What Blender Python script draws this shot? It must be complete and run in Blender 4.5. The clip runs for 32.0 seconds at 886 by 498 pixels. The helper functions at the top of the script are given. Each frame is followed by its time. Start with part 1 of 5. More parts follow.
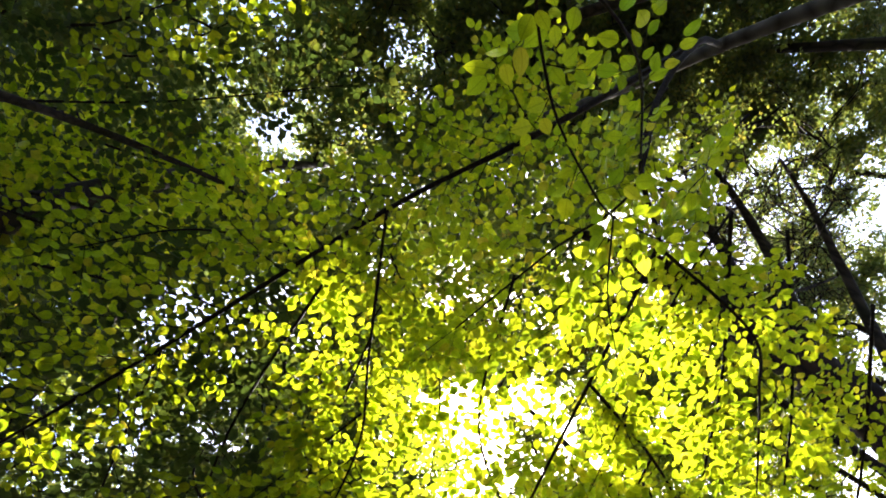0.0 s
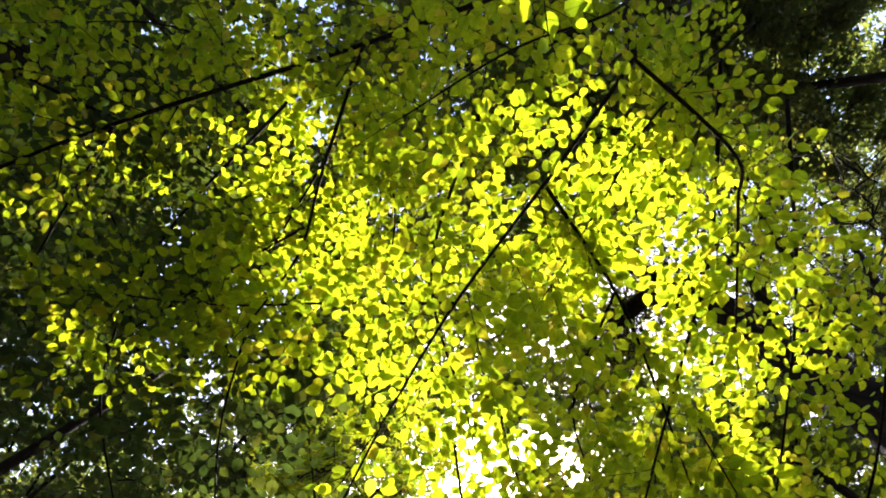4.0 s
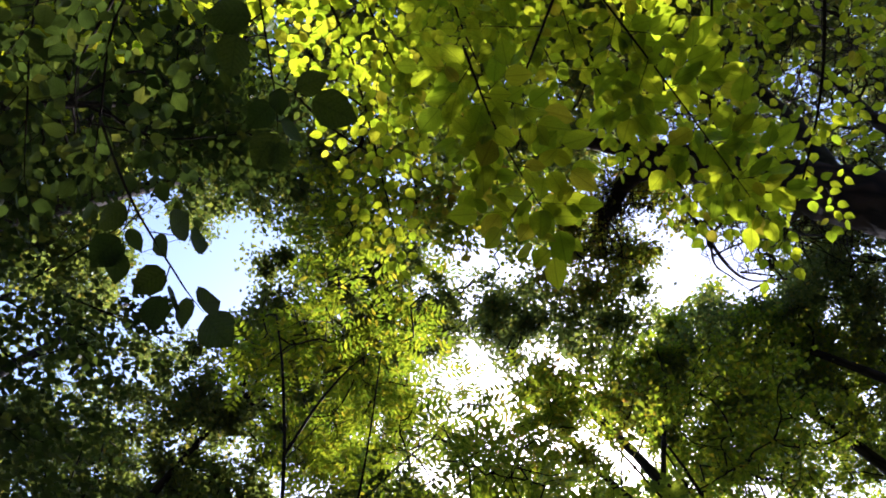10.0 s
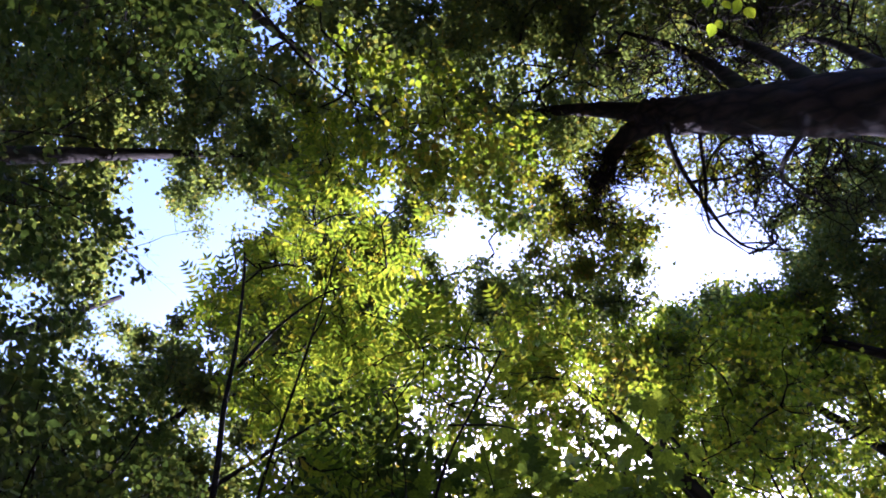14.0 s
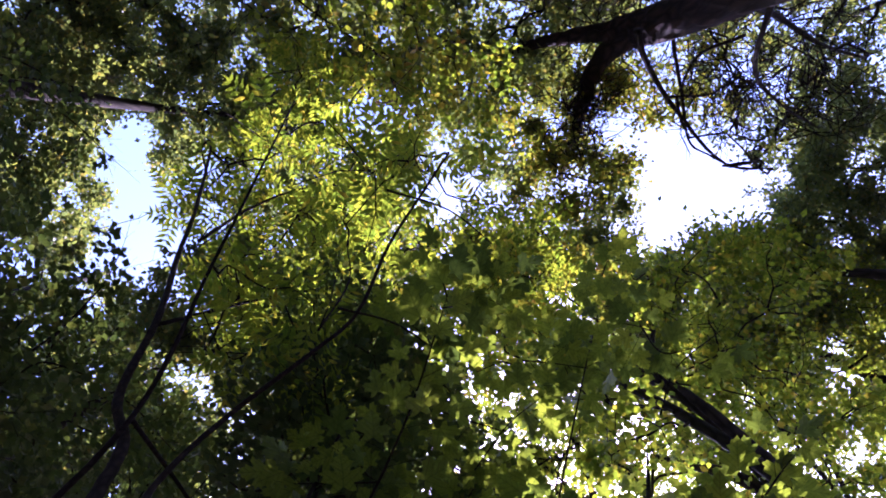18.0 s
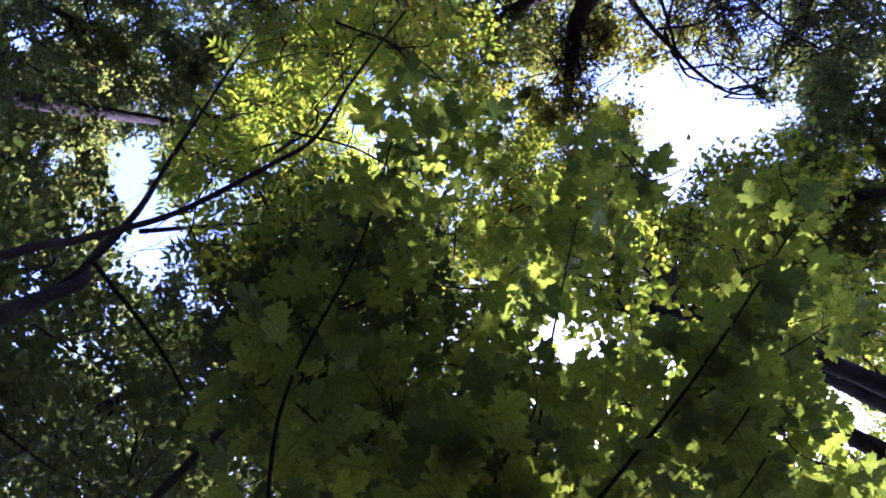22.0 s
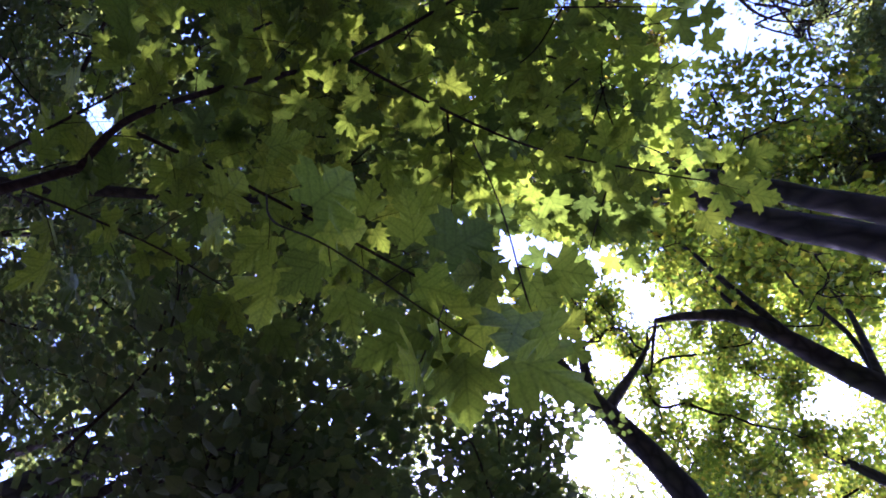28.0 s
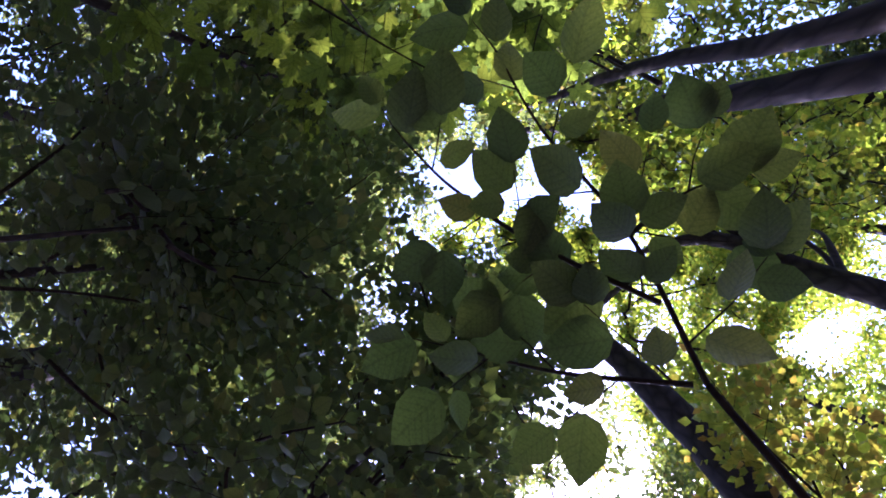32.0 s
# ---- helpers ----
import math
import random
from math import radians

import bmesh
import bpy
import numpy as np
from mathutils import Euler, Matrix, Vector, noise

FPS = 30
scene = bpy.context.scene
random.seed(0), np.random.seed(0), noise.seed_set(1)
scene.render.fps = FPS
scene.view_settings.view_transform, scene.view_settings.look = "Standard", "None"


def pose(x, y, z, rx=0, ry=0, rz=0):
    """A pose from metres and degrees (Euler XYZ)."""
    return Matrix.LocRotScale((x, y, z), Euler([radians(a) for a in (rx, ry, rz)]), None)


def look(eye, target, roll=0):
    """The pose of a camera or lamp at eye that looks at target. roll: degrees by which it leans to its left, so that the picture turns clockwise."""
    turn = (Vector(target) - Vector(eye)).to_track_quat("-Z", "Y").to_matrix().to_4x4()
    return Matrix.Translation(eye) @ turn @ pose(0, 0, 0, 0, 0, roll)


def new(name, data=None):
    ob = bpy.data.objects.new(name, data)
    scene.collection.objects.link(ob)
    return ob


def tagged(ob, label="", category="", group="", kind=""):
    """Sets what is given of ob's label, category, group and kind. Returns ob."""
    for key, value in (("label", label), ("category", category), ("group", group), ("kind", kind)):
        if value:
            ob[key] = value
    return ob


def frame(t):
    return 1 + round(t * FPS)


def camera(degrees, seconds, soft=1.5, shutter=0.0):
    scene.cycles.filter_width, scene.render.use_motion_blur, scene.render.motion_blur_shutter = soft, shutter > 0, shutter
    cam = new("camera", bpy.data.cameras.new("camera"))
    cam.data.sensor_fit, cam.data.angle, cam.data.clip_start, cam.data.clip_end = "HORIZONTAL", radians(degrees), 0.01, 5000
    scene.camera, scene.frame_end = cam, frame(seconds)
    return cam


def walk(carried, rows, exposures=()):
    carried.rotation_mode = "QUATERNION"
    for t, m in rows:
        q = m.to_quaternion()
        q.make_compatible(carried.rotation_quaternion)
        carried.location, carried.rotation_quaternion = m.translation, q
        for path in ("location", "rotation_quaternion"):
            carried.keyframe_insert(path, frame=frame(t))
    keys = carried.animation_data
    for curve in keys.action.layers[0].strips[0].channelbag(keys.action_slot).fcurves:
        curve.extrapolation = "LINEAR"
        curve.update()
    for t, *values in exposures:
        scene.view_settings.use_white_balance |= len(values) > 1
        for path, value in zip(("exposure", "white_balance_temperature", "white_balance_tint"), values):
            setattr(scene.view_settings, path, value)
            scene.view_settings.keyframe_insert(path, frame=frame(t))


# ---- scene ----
# ---- camera ----
cam = camera(83.7, 32.0, soft=1.8)
PATH = [
    (0.0, pose(-0.377, -1.534, 1.773, 159.52, 5.75, 4.79)),
    (0.5, pose(-0.348, -1.328, 1.712, 160.25, 3.56, -0.51)),
    (1.0, pose(-0.359, -1.126, 1.685, 163.59, 2.13, -2.39)),
    (1.5, pose(-0.306, -0.947, 1.659, 166.07, 1.73, -2.29)),
    (2.0, pose(-0.209, -0.776, 1.629, 166.81, 1.20, 0.09)),
    (2.5, pose(-0.115, -0.606, 1.633, 167.21, 1.02, 2.79)),
    (4.5, pose(0.000, 0.000, 1.461, 168.32, -0.32, -0.03)),
    (5.0, pose(0.101, 0.180, 1.419, 167.74, -1.13, 1.81)),
    (5.5, pose(0.229, 0.372, 1.424, 168.21, -1.72, 5.66)),
    (6.0, pose(0.274, 0.469, 1.407, 167.32, -1.55, 8.42)),
    (6.5, pose(0.240, 0.586, 1.307, 166.97, -0.53, 7.85)),
    (7.0, pose(0.236, 0.751, 1.373, 167.74, -0.74, 5.44)),
    (7.5, pose(0.245, 0.912, 1.370, 168.32, -0.54, 5.21)),
    (8.0, pose(0.290, 1.064, 1.346, 168.57, -0.47, 5.72)),
    (8.5, pose(0.373, 1.273, 1.374, 168.84, 0.07, 8.27)),
    (9.0, pose(0.445, 1.451, 1.425, 169.14, 0.30, 10.24)),
    (9.5, pose(0.492, 1.629, 1.437, 169.53, 0.13, 9.33)),
    (10.0, pose(0.496, 1.830, 1.432, 169.40, -0.25, 6.12)),
    (10.5, pose(0.507, 2.044, 1.441, 170.35, -0.68, 3.10)),
    (11.0, pose(0.534, 2.248, 1.444, 170.83, -0.64, 2.38)),
    (11.5, pose(0.614, 2.438, 1.456, 170.99, -0.54, 5.77)),
    (12.0, pose(0.690, 2.609, 1.477, 171.53, -0.61, 9.45)),
    (12.5, pose(0.738, 2.779, 1.479, 172.22, -0.95, 9.24)),
    (13.0, pose(0.778, 2.980, 1.463, 172.49, -1.48, 5.79)),
    (13.5, pose(0.795, 3.161, 1.468, 174.13, -1.87, 4.99)),
    (15.5, pose(0.800, 3.875, 1.435, 175.60, -1.52, 8.07)),
    (16.0, pose(0.887, 4.079, 1.439, 175.77, -1.69, 7.29)),
    (16.5, pose(0.932, 4.289, 1.443, 175.89, -1.94, 6.58)),
    (17.0, pose(0.942, 4.494, 1.445, 176.49, -1.96, 6.84)),
    (17.5, pose(0.945, 4.661, 1.457, 176.71, -1.91, 5.13)),
    (18.0, pose(1.010, 4.830, 1.459, 176.87, -2.03, 7.22)),
    (18.5, pose(1.067, 4.976, 1.481, 177.02, -2.14, 9.47)),
    (19.0, pose(1.072, 5.098, 1.505, 178.74, -3.37, 10.11)),
    (19.5, pose(1.054, 5.274, 1.510, -179.37, -3.78, 8.91)),
    (20.0, pose(1.024, 5.448, 1.492, -178.07, -4.60, 7.27)),
    (20.5, pose(0.993, 5.582, 1.535, -177.92, -4.63, 7.33)),
    (21.0, pose(1.034, 5.740, 1.539, -178.94, -4.70, 8.74)),
    (21.5, pose(1.100, 5.908, 1.561, -179.11, -4.84, 12.02)),
    (22.0, pose(1.126, 6.034, 1.568, -179.65, -4.87, 13.39)),
    (22.5, pose(1.134, 6.191, 1.548, 179.57, -4.41, 11.51)),
    (23.0, pose(1.134, 6.380, 1.568, -179.87, -4.61, 10.14)),
    (23.5, pose(1.162, 6.565, 1.591, -179.12, -4.81, 8.49)),
    (24.0, pose(1.219, 6.796, 1.597, -179.12, -4.82, 8.03)),
    (24.5, pose(1.287, 6.989, 1.644, -179.64, -4.61, 10.73)),
    (25.0, pose(1.341, 7.132, 1.682, 179.82, -4.68, 13.27)),
    (25.5, pose(1.389, 7.306, 1.695, 179.78, -4.77, 12.44)),
    (27.5, pose(1.933, 8.004, 1.401, -178.74, -10.53, -1.17)),
    (28.0, pose(2.031, 8.201, 1.367, -178.61, -11.18, 1.54)),
    (28.5, pose(2.136, 8.341, 1.487, -178.00, -11.29, 0.20)),
    (29.0, pose(2.173, 8.516, 1.516, -177.03, -10.97, -4.61)),
    (29.5, pose(2.190, 8.650, 1.516, -176.61, -11.13, -5.22)),
    (30.0, pose(2.205, 8.768, 1.511, -176.08, -10.91, -5.02)),
    (30.5, pose(2.239, 8.899, 1.512, -176.53, -10.77, -4.03)),
    (31.0, pose(2.300, 9.040, 1.508, -177.16, -11.17, -1.54)),
    (31.5, pose(2.342, 9.165, 1.475, -178.64, -11.36, 1.67)),
    (32.0, pose(2.380, 9.314, 1.439, -178.51, -11.49, 0.17)),
]
EXPOSURES = [(0.0, 2.8, 6500, 18), (2.5, 2.7, 6500, 18), (5.0, 2.25, 6400, 19), (8.0, 1.75, 6000, 19), (10.0, 1.75, 5700, 23), (13.0, 2.1, 5200, 36), (17.0, 2.35, 5250, 56), (20.0, 2.55, 5100, 62), (25.0, 3.0, 4750, 62), (28.0, 2.95, 4900, 58), (32.0, 3.0, 5000, 56)]
walk(cam, PATH, EXPOSURES)

# ---- sky and sun ----
SUN = Vector((0.15, 0.63, 0.76)).normalized()
world = bpy.data.worlds.new("sky")
scene.world = world
world.use_nodes = True
wn, wl = world.node_tree.nodes, world.node_tree.links
sky = wn.new("ShaderNodeTexSky")
sky.sky_type, sky.sun_disc = "NISHITA", False
sky.sun_elevation, sky.sun_rotation = math.asin(SUN.z), math.atan2(SUN.x, SUN.y)
sky.air_density, sky.dust_density, sky.ozone_density = 1.0, 2.2, 0.8
wl.new(sky.outputs[0], wn["Background"].inputs[0])
wn["Background"].inputs[1].default_value = 0.15
lamp = new("sun", bpy.data.lights.new("sun", "SUN"))
lamp.data.energy, lamp.data.angle, lamp.data.color = 5.0, radians(0.6), (1.0, 0.95, 0.86)
lamp.matrix_world = look(SUN * 60, (0, 0, 0))


# ---- materials ----
def nodes_of(name):
    m = bpy.data.materials.new(name)
    m.use_nodes = True
    nt = m.node_tree
    nt.nodes.clear()
    return m, nt, nt.nodes.new, nt.links.new


def ramp(add, stops):
    r = add("ShaderNodeValToRGB")
    e = r.color_ramp.elements
    while len(e) < len(stops):
        e.new(0.5)
    for k, (p, c) in zip(e, stops):
        k.position, k.color = p, (*c, 1)
    return r


def leaf_material(name, faces, glows, share=0.55, veins=14.0, rough=0.42, gloss=0.35):
    """Leaf blade: faces are reflected colours (dull, mean, turned), glows the light that comes through."""
    m, nt, add, link = nodes_of(name)
    out = add("ShaderNodeOutputMaterial")
    info, geo = add("ShaderNodeObjectInfo"), add("ShaderNodeNewGeometry")
    s = add("ShaderNodeMath")
    s.operation = "ADD"
    link(info.outputs["Random"], s.inputs[0])
    link(geo.outputs["Random Per Island"], s.inputs[1])
    fr = add("ShaderNodeMath")
    fr.operation = "FRACT"
    link(s.outputs[0], fr.inputs[0])
    stops = (0.0, 0.45, 0.88, 1.0)
    rf, rg = ramp(add, list(zip(stops, faces))), ramp(add, list(zip(stops, glows)))
    link(fr.outputs[0], rf.inputs[0])
    link(fr.outputs[0], rg.inputs[0])
    # blotches and side veins
    tc = add("ShaderNodeTexCoord")
    blot = add("ShaderNodeTexNoise")
    blot.inputs["Scale"].default_value = 26.0
    blot.inputs["Detail"].default_value = 3.0
    link(tc.outputs["Object"], blot.inputs["Vector"])
    uv = add("ShaderNodeSeparateXYZ")
    link(tc.outputs["UV"], uv.inputs[0])
    side = add("ShaderNodeMath")
    side.operation = "ABSOLUTE"
    link(uv.outputs[1], side.inputs[0])
    slant = add("ShaderNodeMath")
    slant.operation = "MULTIPLY_ADD"
    link(side.outputs[0], slant.inputs[0])
    slant.inputs[1].default_value = -0.9
    link(uv.outputs[0], slant.inputs[2])
    beat = add("ShaderNodeMath")
    beat.operation = "MULTIPLY"
    link(slant.outputs[0], beat.inputs[0])
    beat.inputs[1].default_value = veins * 2 * math.pi
    wave = add("ShaderNodeMath")
    wave.operation = "COSINE"
    link(beat.outputs[0], wave.inputs[0])
    line = ramp(add, [(0.80, (1, 1, 1)), (0.97, (0.72, 0.72, 0.72))])
    w01 = add("ShaderNodeMath")
    w01.operation = "MULTIPLY_ADD"
    link(wave.outputs[0], w01.inputs[0])
    w01.inputs[1].default_value, w01.inputs[2].default_value = 0.5, 0.5
    link(w01.outputs[0], line.inputs[0])
    mid = ramp(add, [(0.0, (0.6, 0.6, 0.6)), (0.03, (1, 1, 1))])
    link(side.outputs[0], mid.inputs[0])
    tone = ramp(add, [(0.3, (0.72, 0.75, 0.7)), (0.62, (1.08, 1.05, 1.0))])
    link(blot.outputs[0], tone.inputs[0])

    def times(a, b):
        x = add("ShaderNodeMix")
        x.data_type, x.blend_type = "RGBA", "MULTIPLY"
        x.inputs[0].default_value = 1.0
        link(a, x.inputs[6])
        link(b, x.inputs[7])
        return x.outputs[2]

    glow = times(times(times(rg.outputs[0], tone.outputs[0]), line.outputs[0]), mid.outputs[0])
    face = times(rf.outputs[0], tone.outputs[0])
    p, t, mix = add("ShaderNodeBsdfPrincipled"), add("ShaderNodeBsdfTranslucent"), add("ShaderNodeMixShader")
    link(face, p.inputs["Base Color"])
    p.inputs["Roughness"].default_value = rough
    p.inputs["Specular IOR Level"].default_value = gloss
    link(glow, t.inputs["Color"])
    bump = add("ShaderNodeBump")
    bump.inputs["Strength"].default_value, bump.inputs["Distance"].default_value = 0.25, 0.002
    link(w01.outputs[0], bump.inputs["Height"])
    link(bump.outputs[0], p.inputs["Normal"])
    mix.inputs[0].default_value = share
    link(p.outputs[0], mix.inputs[1])
    link(t.outputs[0], mix.inputs[2])
    link(mix.outputs[0], out.inputs[0])
    return m


def bark_material(name, dark, pale, scale=9.0, stretch=0.22, depth=0.02):
    m, nt, add, link = nodes_of(name)
    out, p = add("ShaderNodeOutputMaterial"), add("ShaderNodeBsdfPrincipled")
    tc, mp = add("ShaderNodeTexCoord"), add("ShaderNodeMapping")
    mp.inputs["Scale"].default_value = (1, 1, stretch)
    link(tc.outputs["Object"], mp.inputs[0])
    n, v = add("ShaderNodeTexNoise"), add("ShaderNodeTexVoronoi")
    n.inputs["Scale"].default_value, n.inputs["Detail"].default_value = scale * 2.2, 6
    v.inputs["Scale"].default_value, v.feature = scale, "DISTANCE_TO_EDGE"
    link(mp.outputs[0], n.inputs[0])
    link(mp.outputs[0], v.inputs[0])
    big = add("ShaderNodeTexNoise")
    big.inputs["Scale"].default_value = 1.6
    link(tc.outputs["Object"], big.inputs[0])
    h = add("ShaderNodeMath")
    h.operation = "MULTIPLY"
    link(n.outputs[0], h.inputs[0])
    link(v.outputs[0], h.inputs[1])
    r = ramp(add, [(0.0, dark), (0.12, tuple(0.5 * (a + b) for a, b in zip(dark, pale))), (0.42, pale)])
    link(h.outputs[0], r.inputs[0])
    moss = ramp(add, [(0.5, (1, 1, 1)), (0.72, (0.7, 0.85, 0.5))])
    link(big.outputs[0], moss.inputs[0])
    x = add("ShaderNodeMix")
    x.data_type, x.blend_type = "RGBA", "MULTIPLY"
    x.inputs[0].default_value = 1.0
    link(r.outputs[0], x.inputs[6])
    link(moss.outputs[0], x.inputs[7])
    link(x.outputs[2], p.inputs["Base Color"])
    p.inputs["Roughness"].default_value = 0.9
    p.inputs["Specular IOR Level"].default_value = 0.12
    b = add("ShaderNodeBump")
    b.inputs["Strength"].default_value, b.inputs["Distance"].default_value = 0.8, depth
    link(h.outputs[0], b.inputs["Height"])
    link(b.outputs[0], p.inputs["Normal"])
    link(p.outputs[0], out.inputs[0])
    return m


def soil_material():
    m, nt, add, link = nodes_of("forest_soil")
    out, p = add("ShaderNodeOutputMaterial"), add("ShaderNodeBsdfPrincipled")
    tc, n, k = add("ShaderNodeTexCoord"), add("ShaderNodeTexNoise"), add("ShaderNodeTexNoise")
    n.inputs["Scale"].default_value, n.inputs["Detail"].default_value = 14.0, 8
    k.inputs["Scale"].default_value, k.inputs["Detail"].default_value = 0.6, 4
    link(tc.outputs["Object"], n.inputs[0])
    link(tc.outputs["Object"], k.inputs[0])
    a = add("ShaderNodeMath")
    a.operation = "ADD"
    link(n.outputs[0], a.inputs[0])
    link(k.outputs[0], a.inputs[1])
    r = ramp(add, [(0.35, (0.014, 0.010, 0.007)), (0.55, (0.040, 0.027, 0.016)), (0.72, (0.030, 0.036, 0.013))])
    s = add("ShaderNodeMath")
    s.operation = "MULTIPLY"
    s.inputs[1].default_value = 0.5
    link(a.outputs[0], s.inputs[0])
    link(s.outputs[0], r.inputs[0])
    link(r.outputs[0], p.inputs["Base Color"])
    p.inputs["Roughness"].default_value = 0.95
    b = add("ShaderNodeBump")
    b.inputs["Distance"].default_value = 0.04
    link(n.outputs[0], b.inputs["Height"])
    link(b.outputs[0], p.inputs["Normal"])
    link(p.outputs[0], out.inputs[0])
    return m


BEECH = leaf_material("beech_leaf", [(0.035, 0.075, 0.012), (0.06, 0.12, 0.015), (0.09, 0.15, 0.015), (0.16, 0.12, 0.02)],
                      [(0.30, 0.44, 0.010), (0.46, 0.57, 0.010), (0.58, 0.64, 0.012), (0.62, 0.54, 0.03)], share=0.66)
MAPLE = leaf_material("maple_leaf", [(0.04, 0.085, 0.018), (0.055, 0.11, 0.02), (0.08, 0.14, 0.02), (0.09, 0.14, 0.02)],
                      [(0.07, 0.11, 0.014), (0.20, 0.27, 0.016), (0.28, 0.35, 0.018), (0.31, 0.37, 0.02)], veins=5.0)
ASH = leaf_material("ash_leaf", [(0.04, 0.085, 0.015), (0.06, 0.115, 0.018), (0.09, 0.14, 0.02), (0.15, 0.13, 0.02)],
                    [(0.16, 0.26, 0.012), (0.30, 0.39, 0.012), (0.42, 0.47, 0.014), (0.52, 0.42, 0.02)], veins=6.0)
CANOPY = leaf_material("canopy_leaf", [(0.036, 0.060, 0.030), (0.052, 0.080, 0.038), (0.068, 0.096, 0.038), (0.09, 0.085, 0.034)],
                       [(0.16, 0.22, 0.05), (0.24, 0.31, 0.05), (0.36, 0.40, 0.045), (0.45, 0.36, 0.05)], share=0.48, veins=0.0)
# shade put into the leaf colour: darker and less translucent than BEECH
SHADE = leaf_material("shade_toned_leaf", [(0.028, 0.048, 0.020), (0.038, 0.060, 0.024), (0.048, 0.070, 0.026), (0.054, 0.066, 0.026)],
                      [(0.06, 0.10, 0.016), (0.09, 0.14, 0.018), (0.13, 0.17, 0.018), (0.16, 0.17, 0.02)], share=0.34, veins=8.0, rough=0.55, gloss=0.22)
GOLDEN = leaf_material("turning_leaf", [(0.06, 0.09, 0.015), (0.10, 0.12, 0.018), (0.16, 0.13, 0.02), (0.20, 0.10, 0.025)],
                       [(0.28, 0.36, 0.02), (0.36, 0.41, 0.02), (0.46, 0.41, 0.02), (0.46, 0.28, 0.03)], share=0.5, veins=0.0)
LITTER = leaf_material("fallen_leaf", [(0.06, 0.034, 0.017), (0.10, 0.056, 0.025), (0.15, 0.09, 0.035), (0.08, 0.085, 0.025)],
                       [(0.12, 0.07, 0.03), (0.16, 0.09, 0.03), (0.22, 0.14, 0.04), (0.14, 0.15, 0.03)], share=0.2, veins=6.0)
BARK = bark_material("grey_brown_bark", (0.012, 0.009, 0.007), (0.045, 0.034, 0.026))
RED_BARK = bark_material("reddish_scaly_bark", (0.010, 0.007, 0.006), (0.045, 0.025, 0.019), scale=7.0, stretch=0.16, depth=0.05)
SMOOTH_BARK = bark_material("smooth_grey_bark", (0.03, 0.026, 0.020), (0.11, 0.095, 0.075), scale=4.0, stretch=1.5, depth=0.006)
TWIG = bark_material("twig_bark", (0.010, 0.007, 0.005), (0.030, 0.021, 0.014), scale=30.0, stretch=0.5, depth=0.002)
SOIL = soil_material()


# ---- mesh helpers ----
def tri_mesh(name, verts, tris, material, uv=None, smooth=False):
    me = bpy.data.meshes.new(name)
    nv, nf = len(verts), len(tris)
    me.vertices.add(nv)
    me.vertices.foreach_set("co", np.asarray(verts, np.float32).ravel())
    me.loops.add(nf * 3)
    me.loops.foreach_set("vertex_index", np.asarray(tris, np.int32).ravel())
    me.polygons.add(nf)
    me.polygons.foreach_set("loop_start", np.arange(0, nf * 3, 3, dtype=np.int32))
    if smooth:
        me.polygons.foreach_set("use_smooth", np.ones(nf, dtype=bool))
    if uv is not None:
        layer = me.uv_layers.new(name="blade")
        layer.data.foreach_set("uv", np.asarray(uv, np.float32)[np.asarray(tris).ravel()].ravel())
    me.materials.append(material)
    me.update()
    me.validate()
    return me


def thing(name, base, label, category, group=""):
    ob = new(name)
    ob.empty_display_size = 0.2
    ob.location = base
    return tagged(ob, label, category, group)


def under(ob, parent):
    """Makes ob, built in world places, a part of parent."""
    ob.parent = parent
    ob.matrix_parent_inverse = Matrix.Translation(parent.location).inverted()
    return ob


def glide(points, steps=6):
    """A smooth line through the points."""
    p = np.asarray(points, float)
    q = np.vstack([2 * p[0] - p[1], p, 2 * p[-1] - p[-2]])
    out = []
    for i in range(1, len(q) - 2):
        a, b, c, d = q[i - 1], q[i], q[i + 1], q[i + 2]
        for u in np.linspace(0, 1, steps, endpoint=False):
            out.append(0.5 * (2 * b + (c - a) * u + (2 * a - 5 * b + 4 * c - d) * u * u + (3 * b - a - 3 * c + d) * u ** 3))
    out.append(p[-1])
    return np.array(out)


def tube_arrays(line, radii, sides=6, rough=0.0, rng=None):
    n = len(line)
    tan = np.gradient(line, axis=0)
    tan /= np.linalg.norm(tan, axis=1)[:, None] + 1e-9
    ref = np.array([0.31, 0.87, 0.38])
    a = np.cross(tan, ref)
    a /= np.linalg.norm(a, axis=1)[:, None] + 1e-9
    b = np.cross(tan, a)
    ang = np.linspace(0, 2 * math.pi, sides, endpoint=False)
    r = np.asarray(radii, float)[:, None] * np.ones(sides)
    if rough and rng is not None:
        r = r * (1 + rough * rng.normal(size=r.shape))
    v = line[:, None] + r[..., None] * (np.cos(ang)[None, :, None] * a[:, None] + np.sin(ang)[None, :, None] * b[:, None])
    v = np.vstack([v.reshape(-1, 3), line[:1], line[-1:]])
    i, j = np.meshgrid(np.arange(n - 1), np.arange(sides), indexing="ij")
    k = (j + 1) % sides
    p0, p1, p2, p3 = i * sides + j, i * sides + k, (i + 1) * sides + k, (i + 1) * sides + j
    t = np.vstack([np.stack([p0, p1, p2], -1).reshape(-1, 3), np.stack([p0, p2, p3], -1).reshape(-1, 3)])
    s = np.arange(sides)
    e = (n - 1) * sides
    caps = np.vstack([np.stack([np.full(sides, n * sides), (s + 1) % sides, s], -1),
                      np.stack([np.full(sides, n * sides + 1), e + s, e + (s + 1) % sides], -1)])
    return v, np.vstack([t, caps])


def join(pieces):
    vs, ts, k = [], [], 0
    for v, t in pieces:
        vs.append(v)
        ts.append(t + k)
        k += len(v)
    return np.vstack(vs), np.vstack(ts)


